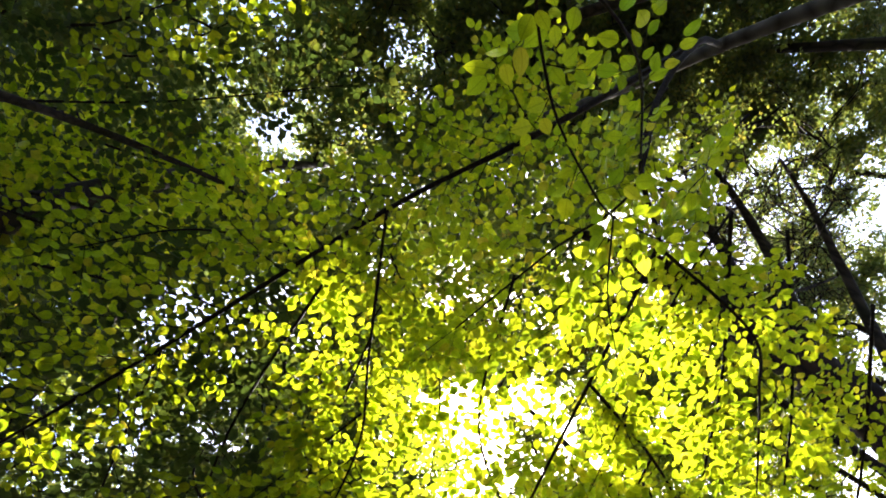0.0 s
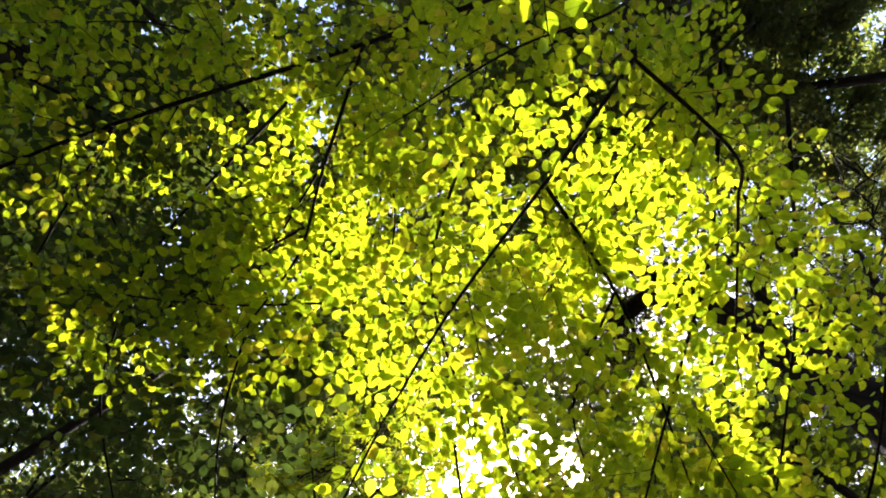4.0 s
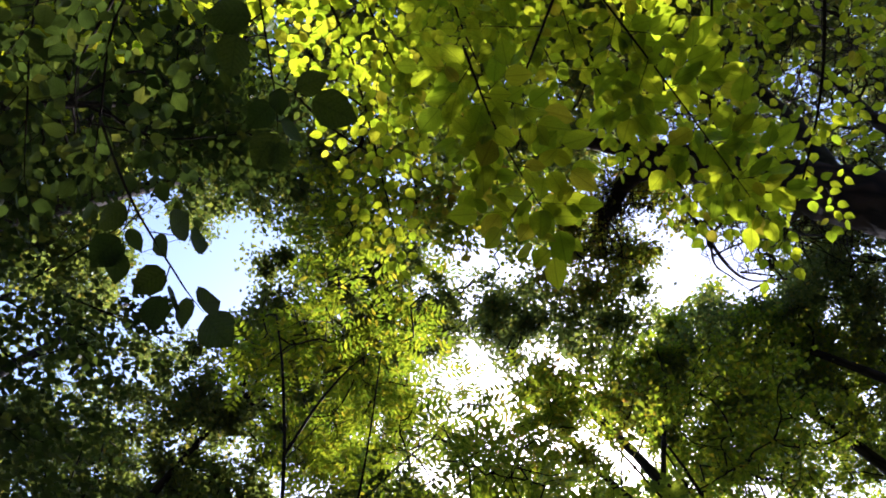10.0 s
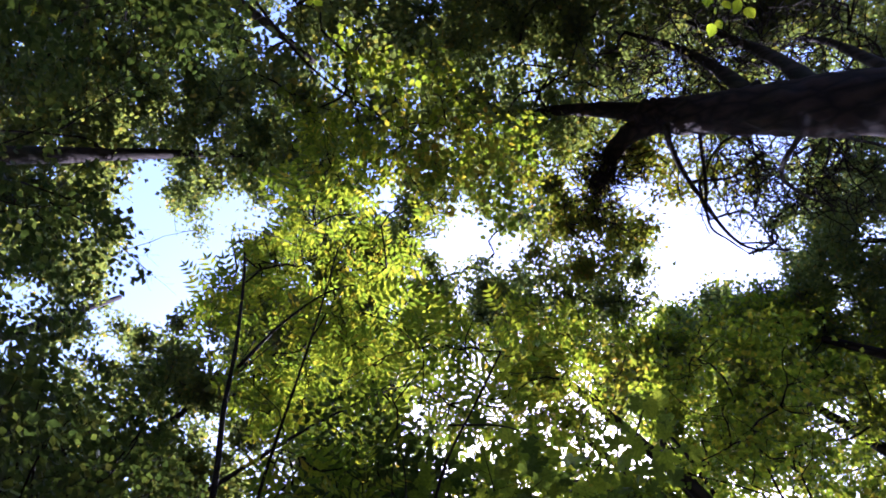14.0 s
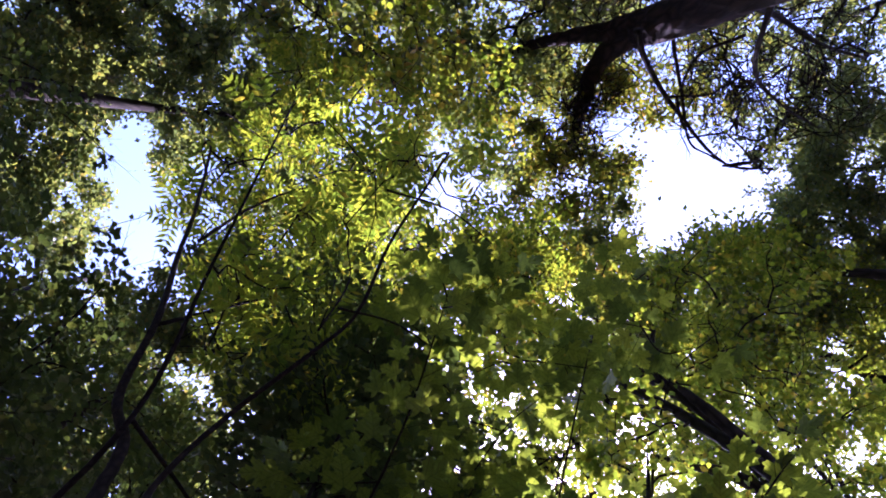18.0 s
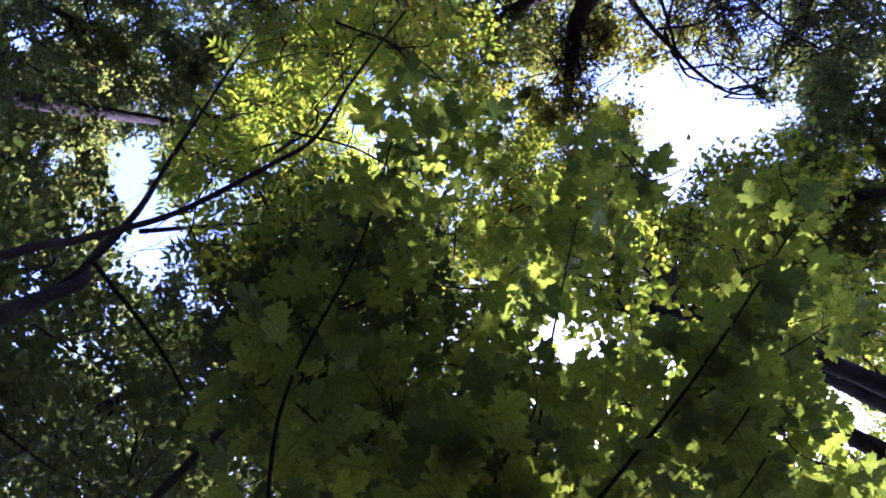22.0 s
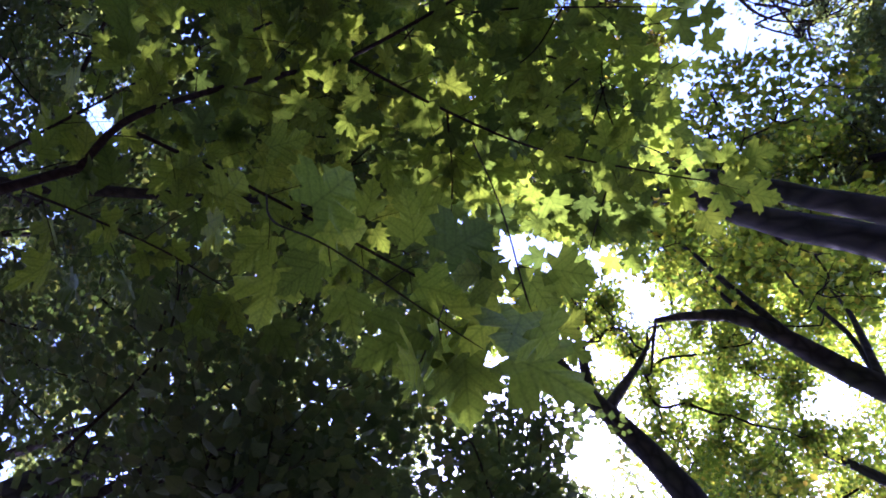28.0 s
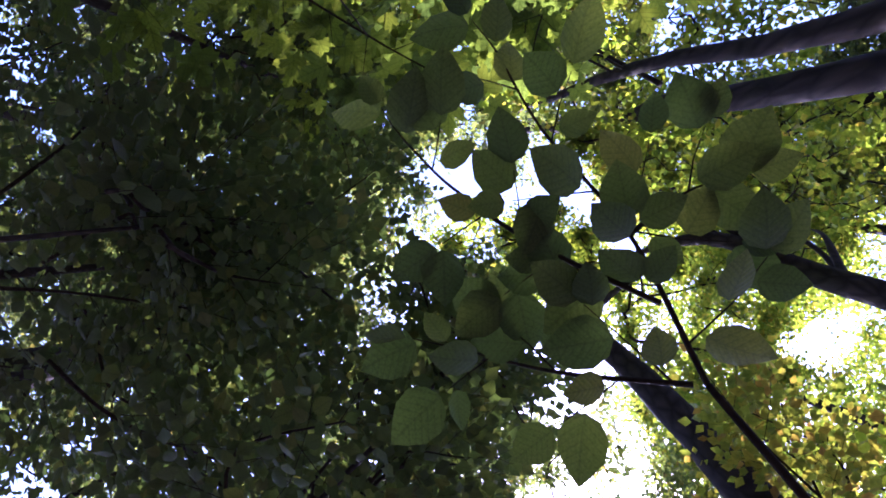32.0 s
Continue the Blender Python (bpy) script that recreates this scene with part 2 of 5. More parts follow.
def wood(name, points, r0, r1, parent, material, sides=8, steps=6, rough=0.0, rng=None, power=1.0, label=""):
    line = glide(points, steps)
    radii = r0 + (r1 - r0) * np.linspace(0, 1, len(line)) ** power
    v, t = tube_arrays(line, radii, sides, rough, rng)
    ob = under(new(name, tri_mesh(name, v, t, material, smooth=True)), parent)
    return tagged(ob, label)


# ---- leaf shapes: along x, across y, upper face towards z ----
def blade(us, hs, fold=0.18, sag=0.10):
    v, uv, t = [], [], []
    for u in us:
        v.append((u, 0, -sag * math.sin(math.pi * u * 0.8)))
        uv.append((u, 0))
    n = len(us)
    for s in (1, -1):
        start = len(v)
        for u, h in zip(us[1:-1], hs[1:-1]):
            v.append((u - 0.03, s * h, -sag * math.sin(math.pi * u * 0.8) + fold * h))
            uv.append((u, s * h))
        for i in range(n - 1):
            lo, hi = start + i - 1, start + i
            if i == 0:
                f = [(0, 1, hi)]
            elif i == n - 2:
                f = [(i, i + 1, lo)]
            else:
                f = [(i, i + 1, hi), (i, hi, lo)]
            t += f if s > 0 else [(a, c, b) for a, b, c in f]
    return np.array(v), np.array(t), np.array(uv)


def palm():
    half = [(0, 0), (-0.04, 0.08), (-0.12, 0.22), (-0.10, 0.36), (0.02, 0.30), (0.10, 0.27), (0.16, 0.42), (0.22, 0.56), (0.34, 0.50), (0.44, 0.62),
            (0.48, 0.50), (0.54, 0.46), (0.46, 0.27), (0.44, 0.20), (0.56, 0.22), (0.70, 0.32), (0.73, 0.20), (0.86, 0.17), (0.88, 0.08), (1.0, 0)]
    ring = half + [(x, -y) for x, y in reversed(half[1:-1])]
    pts = [(0.3, 0.0)] + ring
    v = [(x, y, 0.05 - 0.22 * ((x - 0.3) ** 2 + y * y) + 0.03 * math.sin(9 * x + 5 * y)) for x, y in pts]
    n = len(ring)
    t = [(0, 1 + (i + 1) % n, 1 + i) for i in range(n)]
    return np.array(v), np.array(t), np.array(pts)


def pinnate(pairs=5):
    parts, uvs = [], []
    v0, t0, uv0 = blade((0, 0.4, 1), (0, 0.17, 0), 0.15, 0.12)
    for i in range(pairs):
        x = 0.26 + 0.62 * i / (pairs - 1)
        size = 0.30 * (0.8 + 0.35 * math.sin(math.pi * (i + 0.8) / pairs))
        for s in (1, -1):
            c, q = math.cos(s * 1.05), math.sin(s * 1.05)
            w = np.stack([x + size * (c * v0[:, 0] - q * v0[:, 1]), size * (q * v0[:, 0] + c * v0[:, 1]),
                          size * v0[:, 2] - 0.1 * x * x], 1)
            parts.append((w, t0))
            uvs.append(uv0)
    parts.append((v0 * 0.26 + np.array((0.86, 0, -0.08)), t0))
    uvs.append(uv0)
    stalk, st = tube_arrays(np.array([(0, 0, 0), (0.45, 0, -0.03), (0.9, 0, -0.09)]), [0.009, 0.006, 0.004], 3)
    parts.append((stalk, st))
    uvs.append(np.tile((0.5, 0.3), (len(stalk), 1)))
    v, t = join(parts)
    return v, t, np.vstack(uvs)


OVATE = blade((0, 0.12, 0.35, 0.62, 0.85, 1.0), (0, 0.23, 0.37, 0.335, 0.17, 0))
OVATE_FAR = blade((0, 0.35, 0.72, 1.0), (0, 0.37, 0.29, 0))
OVATE_LOW = blade((0, 0.45, 1.0), (0, 0.38, 0))
SCRAP = (np.array(((0, 0, 0), (0.42, 0.36, 0.10), (1.0, 0, -0.05), (0.42, -0.36, 0.10))), np.array(((0, 2, 1), (0, 3, 2))),
         np.array(((0.0, 0.1), (0.4, 0.35), (1.0, 0.1), (0.4, 0.35))))
PALM = palm()
PINNATE = pinnate()


def unit(a):
    return a / (np.linalg.norm(a, axis=-1, keepdims=True) + 1e-9)


def axes(along, up):
    y = unit(np.cross(up, along))
    return unit(along), y, unit(np.cross(along, y))


def leaf_sheet(name, shape, pos, along, up, size, material, parent, wide=None, label=""):
    """Many leaves joined into one part."""
    v, t, uv = shape
    n, k = len(pos), len(v)
    x, y, z = axes(along, up)
    w = np.ones(n) if wide is None else wide
    s = size[:, None, None]
    co = pos[:, None] + s * (v[None, :, :1] * x[:, None] + w[:, None, None] * v[None, :, 1:2] * y[:, None] + v[None, :, 2:] * z[:, None])
    tt = (t[None] + (np.arange(n) * k)[:, None, None]).reshape(-1, 3)
    me = tri_mesh(name, co.reshape(-1, 3), tt, material, np.tile(uv, (n, 1)))
    return tagged(under(new(name, me), parent), label, kind="stuff")


def leaf_parts(meshes, pos, along, up, size, parent, bearers):
    """Leaves as pieces of their own on the branches that bear them, sharing a few blades."""
    x, y, z = axes(along, up)
    back = Matrix.Translation(parent.location).inverted()
    for i in range(len(pos)):
        ob = new("leaf", meshes[i % len(meshes)])
        m = Matrix(((*(x[i][0:1] * size[i]), y[i][0] * size[i], z[i][0] * size[i], pos[i][0]),
                    (x[i][1] * size[i], y[i][1] * size[i], z[i][1] * size[i], pos[i][1]),
                    (x[i][2] * size[i], y[i][2] * size[i], z[i][2] * size[i], pos[i][2]), (0, 0, 0, 1)))
        ob.parent = bearers[i] or parent
        ob.matrix_parent_inverse = Matrix() if bearers[i] else back
        ob.matrix_basis = m


def variants(name, shape, material, count=4, seed=3):
    rng = np.random.default_rng(seed)
    out = []
    for i in range(count):
        v = shape[0].copy()
        v[:, 1] *= rng.uniform(0.88, 1.1)
        v[:, 2] = v[:, 2] * rng.uniform(0.4, 1.6) + 0.06 * rng.uniform(-1, 1) * v[:, 1] * v[:, 0]
        v[:, 1] += 0.10 * rng.uniform(-1, 1) * v[:, 0] ** 2
        out.append(tri_mesh(name, v, shape[1], material, shape[2], smooth=True))
    return out


BEECH_BLADES = variants("beech_blade", OVATE, BEECH)
SHADE_BLADES = variants("shade_toned_blade", OVATE, SHADE, seed=4)
MAPLE_BLADES = variants("maple_blade", PALM, MAPLE, seed=5)
CANOPY_BLADES = variants("canopy_blade", OVATE, CANOPY, seed=7)
ASH_BLADES = variants("ash_blade", PINNATE, ASH, seed=6)


# ---- branches that carry leaves ----
def turn_flat(d, a):
    c, s = math.cos(a), math.sin(a)
    return np.array((c * d[0] - s * d[1], s * d[0] + c * d[1], d[2]))


class Growth:
    """Collects the twigs and leaves of one plant."""

    def __init__(self, seed, leaf=0.085, gap=0.05, angle=0.9, flop=0.32, stalk=0.012, lift=0.0):
        self.rng = np.random.default_rng(seed)
        self.leaf, self.gap, self.angle, self.flop, self.stalk, self.lift = leaf, gap, angle, flop, stalk, lift
        self.spacing = 1.0
        self.twigs, self.pos, self.along, self.up, self.size = [], [], [], [], []
        self.owner, self.bearer = {}, None

    def blade_at(self, p, d):
        r = self.rng
        d = np.array((d[0], d[1], d[2] * 0.5 - 0.10 + 0.22 * r.normal()))
        self.pos.append(p + d * self.stalk + (0, 0, self.lift * r.uniform(0.3, 1.4)))
        self.along.append(d)
        self.up.append(np.array((0, 0, 1.0)) + self.flop * r.normal(size=3))
        self.size.append(self.leaf * r.uniform(0.62, 1.15))
        self.owner[len(self.pos) - 1] = self.bearer

    def shoot(self, start, d, length, radius, level):
        r = self.rng
        n = max(2, int(length / (0.11 if level else 0.09)))
        line = [np.array(start, float)]
        d = unit(np.array(d, float))
        for i in range(n):
            d = unit(d + 0.10 * r.normal(size=3) * (1, 1, 0.5) + (0, 0, -0.012))
            line.append(line[-1] + d * length / n)
        line = np.array(line)
        self.twigs.append(tube_arrays(line, np.linspace(radius, radius * 0.4, n + 1), 4 if level else 3))
        side, s, step = 1, 0.12 * length, length / n
        while s < length:
            i = min(int(s / step), n - 1)
            p = line[i] + (line[i + 1] - line[i]) * (s / step - i)
            t = unit(line[i + 1] - line[i])
            self.blade_at(p, turn_flat(t, side * self.angle * r.uniform(0.6, 1.2)))
            s += self.gap * r.uniform(0.7, 1.35)
            side = -side
        self.blade_at(line[-1], unit(line[-1] - line[-2]))
        if level > 0:
            s = 0.15 * length
            while s < 0.92 * length:
                i = min(int(s / step), n - 1)
                t = unit(line[i + 1] - line[i])
                self.shoot(line[i], turn_flat(t, side * r.uniform(0.6, 1.05)), (0.12 + 0.30 * (length - s)) * r.uniform(0.6, 1.2), radius * 0.5, level - 1)
                s += 0.085 * r.uniform(0.7, 1.5)
                side = -side

    def branch(self, parent, points, r0, r1, reach=0.6, step=0.12, first=0.05, last=1.0, name="branch", material=None, level=1):
        r = self.rng
        line = glide(points, 8)
        self.bearer = wood(name, points, r0, r1, parent, material or TWIG, 6, 8, 0.05, r)
        seg = np.linalg.norm(np.diff(line, axis=0), axis=1)
        far = np.concatenate([[0], np.cumsum(seg)])
        s, side = first * far[-1], 1
        while s < last * far[-1]:
            i = min(int(np.searchsorted(far, s)), len(line) - 2)
            t = unit(line[i + 1] - line[i])
            k = 1 - 0.45 * s / far[-1]
            d = turn_flat(t, side * r.uniform(0.65, 1.15))
            d[2] = d[2] * 0.4 + 0.08 * r.normal()
            self.shoot(line[i], d, reach * k * r.uniform(0.55, 1.15), max(0.0022, r1 * 0.45), level)
            s += step * self.spacing * r.uniform(0.7, 1.3)
            side = -side
        self.shoot(line[-1], unit(line[-1] - line[-2]), reach * 0.5, max(0.0022, r1 * 0.7), level)

    def close(self, parent, blades, far_shape, material, single=250, label="", keep=None):
        pos, along, up, size = (np.array(a) for a in (self.pos, self.along, self.up, self.size))
        owner = [self.owner.get(i) for i in range(len(pos))]
        if keep is not None:
            ok = keep(pos)
            pos, along, up, size = pos[ok], along[ok], up[ok], size[ok]
            owner = [o for o, k in zip(owner, ok) if k]
        order = np.argsort(pos[:, 2])
        near, rest = order[:single], order[single:]
        v, t = join(self.twigs)
        tagged(under(new("twig_growth", tri_mesh("twig_growth", v, t, TWIG)), parent), kind="stuff")
        leaf_parts(blades, pos[near], along[near], up[near], size[near], parent, [owner[i] for i in near])
        if len(rest):
            leaf_sheet("foliage", far_shape, pos[rest], along[rest], up[rest], size[rest], material, parent,
                       self.rng.uniform(0.85, 1.1, len(rest)), label)


# ---- sky openings cut in the crowns: outlines at 11 m, seen from path points ----
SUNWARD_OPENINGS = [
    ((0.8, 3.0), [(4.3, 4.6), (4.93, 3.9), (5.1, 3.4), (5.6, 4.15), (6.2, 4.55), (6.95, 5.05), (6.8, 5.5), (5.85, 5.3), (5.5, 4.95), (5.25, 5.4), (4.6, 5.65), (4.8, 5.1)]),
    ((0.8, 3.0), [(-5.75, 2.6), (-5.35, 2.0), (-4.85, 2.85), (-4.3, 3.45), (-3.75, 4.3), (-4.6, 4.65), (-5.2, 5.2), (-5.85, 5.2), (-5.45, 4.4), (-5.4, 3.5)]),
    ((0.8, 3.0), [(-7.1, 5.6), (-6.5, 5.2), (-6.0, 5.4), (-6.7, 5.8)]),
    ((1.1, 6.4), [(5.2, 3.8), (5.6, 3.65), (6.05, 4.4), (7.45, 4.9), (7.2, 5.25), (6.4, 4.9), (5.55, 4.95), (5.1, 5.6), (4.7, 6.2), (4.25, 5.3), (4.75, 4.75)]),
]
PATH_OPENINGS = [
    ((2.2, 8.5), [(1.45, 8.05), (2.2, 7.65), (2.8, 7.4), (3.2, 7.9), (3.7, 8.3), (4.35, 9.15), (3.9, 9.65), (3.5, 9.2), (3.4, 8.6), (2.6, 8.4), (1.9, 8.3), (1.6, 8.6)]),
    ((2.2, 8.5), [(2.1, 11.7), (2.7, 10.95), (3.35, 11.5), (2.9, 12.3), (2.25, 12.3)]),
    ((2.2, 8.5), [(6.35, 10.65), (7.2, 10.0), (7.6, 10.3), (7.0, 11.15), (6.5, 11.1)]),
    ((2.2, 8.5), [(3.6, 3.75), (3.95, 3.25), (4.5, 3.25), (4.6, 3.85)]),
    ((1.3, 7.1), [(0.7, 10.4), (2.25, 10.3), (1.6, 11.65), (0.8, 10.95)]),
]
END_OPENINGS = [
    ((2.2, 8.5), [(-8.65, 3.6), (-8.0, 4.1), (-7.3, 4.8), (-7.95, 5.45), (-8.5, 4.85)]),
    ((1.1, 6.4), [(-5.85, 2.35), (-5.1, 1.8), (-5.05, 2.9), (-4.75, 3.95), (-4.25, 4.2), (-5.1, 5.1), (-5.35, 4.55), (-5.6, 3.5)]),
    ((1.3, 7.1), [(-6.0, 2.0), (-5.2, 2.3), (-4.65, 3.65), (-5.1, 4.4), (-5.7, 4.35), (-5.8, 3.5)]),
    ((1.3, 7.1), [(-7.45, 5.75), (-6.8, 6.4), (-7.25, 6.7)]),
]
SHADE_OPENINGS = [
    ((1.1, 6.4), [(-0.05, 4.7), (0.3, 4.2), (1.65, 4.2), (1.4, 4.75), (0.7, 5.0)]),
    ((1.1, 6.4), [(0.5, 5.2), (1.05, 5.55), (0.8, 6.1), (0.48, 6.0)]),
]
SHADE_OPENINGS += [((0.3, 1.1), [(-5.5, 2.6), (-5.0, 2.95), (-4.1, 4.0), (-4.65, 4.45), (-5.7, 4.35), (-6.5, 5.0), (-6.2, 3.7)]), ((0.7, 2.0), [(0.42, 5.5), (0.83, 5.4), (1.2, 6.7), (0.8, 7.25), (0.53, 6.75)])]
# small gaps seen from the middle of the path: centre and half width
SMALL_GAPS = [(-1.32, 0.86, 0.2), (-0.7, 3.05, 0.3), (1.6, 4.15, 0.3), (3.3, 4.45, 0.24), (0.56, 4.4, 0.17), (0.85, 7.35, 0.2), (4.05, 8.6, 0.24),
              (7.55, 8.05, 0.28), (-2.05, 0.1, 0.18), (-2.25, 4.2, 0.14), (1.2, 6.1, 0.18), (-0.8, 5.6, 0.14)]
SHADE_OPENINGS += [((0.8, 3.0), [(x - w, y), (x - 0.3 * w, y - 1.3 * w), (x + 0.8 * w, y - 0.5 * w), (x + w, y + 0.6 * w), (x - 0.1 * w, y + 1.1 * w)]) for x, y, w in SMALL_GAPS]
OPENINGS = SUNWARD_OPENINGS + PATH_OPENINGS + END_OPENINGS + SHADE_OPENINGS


def in_outline(x, y, outline):
    hit = np.zeros(len(x), bool)
    n = len(outline)
    for i in range(n):
        (x0, y0), (x1, y1) = outline[i], outline[(i + 1) % n]
        cross = (y0 > y) != (y1 > y)
        hit ^= cross & (x < (x1 - x0) * (y - y0) / (y1 - y0 + 1e-12) + x0)
    return hit


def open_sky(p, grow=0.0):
    """Which of the places p lie on a sight line from the path through an opening."""
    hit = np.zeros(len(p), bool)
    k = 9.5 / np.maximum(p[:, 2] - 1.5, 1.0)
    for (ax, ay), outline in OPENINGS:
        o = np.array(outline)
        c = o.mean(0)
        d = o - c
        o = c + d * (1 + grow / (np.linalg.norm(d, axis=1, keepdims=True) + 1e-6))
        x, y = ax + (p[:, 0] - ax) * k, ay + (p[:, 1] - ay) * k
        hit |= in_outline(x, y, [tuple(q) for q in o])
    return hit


def sun_lane(p):
    """Places in the ragged gap through which the sun reaches the low beech branches."""
    k = (p[:, 2] - 3.8) / SUN.z
    u, v = p[:, 0] - SUN.x * k, p[:, 1] - SUN.y * k
    return (((u + 0.25) / 2.3) ** 2 + ((v - 0.4 - 0.2 * u) / 1.1) ** 2 < 1) & (flecks(0.8 * u, 0.8 * v) > -0.6)


def flecks(u, v):
    """An uneven pattern of sun flecks about half a metre across."""
    return (np.sin(3.1 * u + 1.7 * v + 0.4) + np.sin(3.7 * v - 1.3 * u + 2.1) + np.sin(4.6 * u - 2.9 * v + 5.0)
            + 0.7 * np.sin(7.3 * u + 5.1 * v + 1.0) + 0.7 * np.sin(6.1 * v - 5.7 * u + 3.0))


def sun_gap(p, rng, share=0.95):
    """The gap towards the sun, and the flecked canopy over the ash and the maple."""
    k = (p[:, 2] - 7.6) / SUN.z
    u, v = p[:, 0] - SUN.x * k + 0.8, p[:, 1] - SUN.y * k - 4.6
    fleck = (k > 1.2) & ((u / 1.2) ** 2 + (v / 1.7) ** 2 < 1) & (flecks(u, v) > 0.5)
    k = (p[:, 2] - 4.2) / SUN.z
    u, v = p[:, 0] - SUN.x * k - 2.1, p[:, 1] - SUN.y * k - 6.4
    fleck |= (k > 1.5) & ((u / 1.1) ** 2 + (v / 0.75) ** 2 < 1) & (flecks(1.6 * u, 1.6 * v) > -0.8)
    return (sun_lane(p) | fleck) & (rng.uniform(0, 1, len(p)) < share)


def crown(parent, rng, centre, radii, size, material, lai=3.5, shape=SCRAP, label="", part="crown", thin=0.97, pitch=0.42, holes=0.09, lace=False):
    """Flat sprays of leaves laid side by side through a crown round centre, lai layers of leaf deep, with gaps between the
    boughs and the openings left free, or a thin lace that reaches into them. Returns the places of the sprays."""
    rx, ry, rz = radii
    g = np.arange(-max(rx, ry), max(rx, ry) + pitch, pitch)
    x, y = (q.ravel() for q in np.meshgrid(g, g))
    x, y = x + rng.uniform(-0.5, 0.5, len(x)) * pitch, y + rng.uniform(-0.5, 0.5, len(y)) * pitch
    ang, d = np.arctan2(y / ry, x / rx), np.hypot(x / rx, y / ry)
    edge = 1 + sum(rng.uniform(0.05, 0.13) * np.sin(k * ang + rng.uniform(0, 6.3)) for k in (2, 3, 5, 7))
    field = sum(np.sin(x * rng.normal() * 2.1 + y * rng.normal() * 2.1 + rng.uniform(0, 6.3)) for _ in range(7))
    field = field + 0.8 * sum(np.sin(x * rng.normal() * 4.5 + y * rng.normal() * 4.5 + rng.uniform(0, 6.3)) for _ in range(5))
    ok = (d < edge) & (field > np.quantile(field, holes))
    x, y, d = x[ok], y[ok], d[ok]
    dome = rz * np.sqrt(np.maximum(0.05, 1 - 0.8 * np.minimum(d, 1.1) ** 2))
    c = np.stack([x, y, dome * rng.uniform(-1, 1, len(x))], 1) + np.array(centre)
    if not lace:
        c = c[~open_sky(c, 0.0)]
    if thin:
        c = c[~sun_gap(c, rng, thin)]
    c = c[c[:, 2] > 2.9]
    if not len(c):
        return c
    per = lai * pitch * pitch / (0.335 * size * size) * (1.0 if shape is SCRAP else 0.7)
    n = np.maximum(3, (rng.gamma(4.0, 1 / 4.0, len(c)) * per)).astype(int)
    base = np.repeat(c, n, axis=0)
    tilt = unit(np.repeat(np.array((0, 0, 1.0)) + 0.30 * rng.normal(size=(len(c), 3)), n, axis=0))
    off = rng.normal(size=base.shape) * pitch * 0.48 * np.repeat(rng.uniform(0.6, 1.3, len(c)), n)[:, None]
    off -= 0.75 * tilt * np.sum(off * tilt, axis=1, keepdims=True)
    pos = base + off
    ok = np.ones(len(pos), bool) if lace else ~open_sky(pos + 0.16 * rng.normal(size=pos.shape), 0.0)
    if thin:
        ok &= ~sun_lane(pos) | (rng.uniform(0, 1, len(pos)) > 0.75)
    pos, tilt = pos[ok], tilt[ok]
    m = len(pos)
    along = rng.normal(size=(m, 3)) * (1, 1, 0.4) + (0, 0, -0.15)
    up = tilt + 0.38 * rng.normal(size=(m, 3))
    leaf_sheet(part, shape, pos, along, up, size * rng.uniform(0.65, 1.25, m), material, parent, rng.uniform(0.8, 1.15, m), label)
    return c


def limbs(parent, rng, starts, clumps, count, r0, material, sag=0.15):
    """Boughs that fork from the places in starts out to the clumps, each bough with all its side branches one part."""
    starts = np.asarray(starts, float)
    if not len(clumps):
        return
    tips = clumps[rng.permutation(len(clumps))[:max(12, 5 * count)]]
    near = np.linalg.norm(tips[:, None] - starts[None], axis=2)
    order = np.argsort(near.min(1))
    tips, near = tips[order], near[order]
    places, whole, above, root = [], [], [], []
    for i, e in enumerate(tips):
        j = int(np.argmin(near[i]))
        best, a, way = near[i][j] * 1.25 + 0.3, -1, near[i][j]
        if places:
            d = np.linalg.norm(np.array(places) - e, axis=1)
            cost = d + 0.22 * np.array(whole)
            b = int(np.argmin(cost))
            if cost[b] < best:
                a, way = b, whole[b] + d[b]
        places.append(e)
        whole.append(way)
        above.append(a)
        root.append(starts[j])
    load = np.ones(len(tips))
    for i in range(len(tips) - 1, -1, -1):
        if above[i] >= 0:
            load[above[i]] += load[i]
    boughs, top = {}, []
    for i, e in enumerate(tips):
        s = root[i] if above[i] < 0 else places[above[i]]
        d = e - s
        length = np.linalg.norm(d)
        kink = rng.normal(size=(2, 3)) * 0.10 * length
        line = glide([s, s + d * 0.35 + kink[0] - (0, 0, sag * length * 0.2), s + d * 0.7 + kink[1], e], 2)
        if length > 4.2 or length < 0.05 or (sun_lane(line).sum() > 4 and rng.uniform() < 0.8):
            top.append(i)
            continue
        top.append(i if above[i] < 0 else top[above[i]])
        thick = min(r0, 0.008 * load[i] ** 0.5)
        pieces = boughs.setdefault(top[i], [])
        pieces.append(tube_arrays(line, np.linspace(thick, max(0.004, thick * 0.6), len(line)), 5))
        for k in range(2):
            j = rng.integers(2, len(line))
            q = line[j] + rng.normal(size=3) * 0.26
            pieces.append(tube_arrays(np.array([line[j], (line[j] + q) / 2 + rng.normal(size=3) * 0.04, q]), [0.007, 0.005, 0.003], 3))
    for pieces in boughs.values():
        v, t = join(pieces)
        under(new("limb", tri_mesh("limb", v, t, material, smooth=True)), parent)


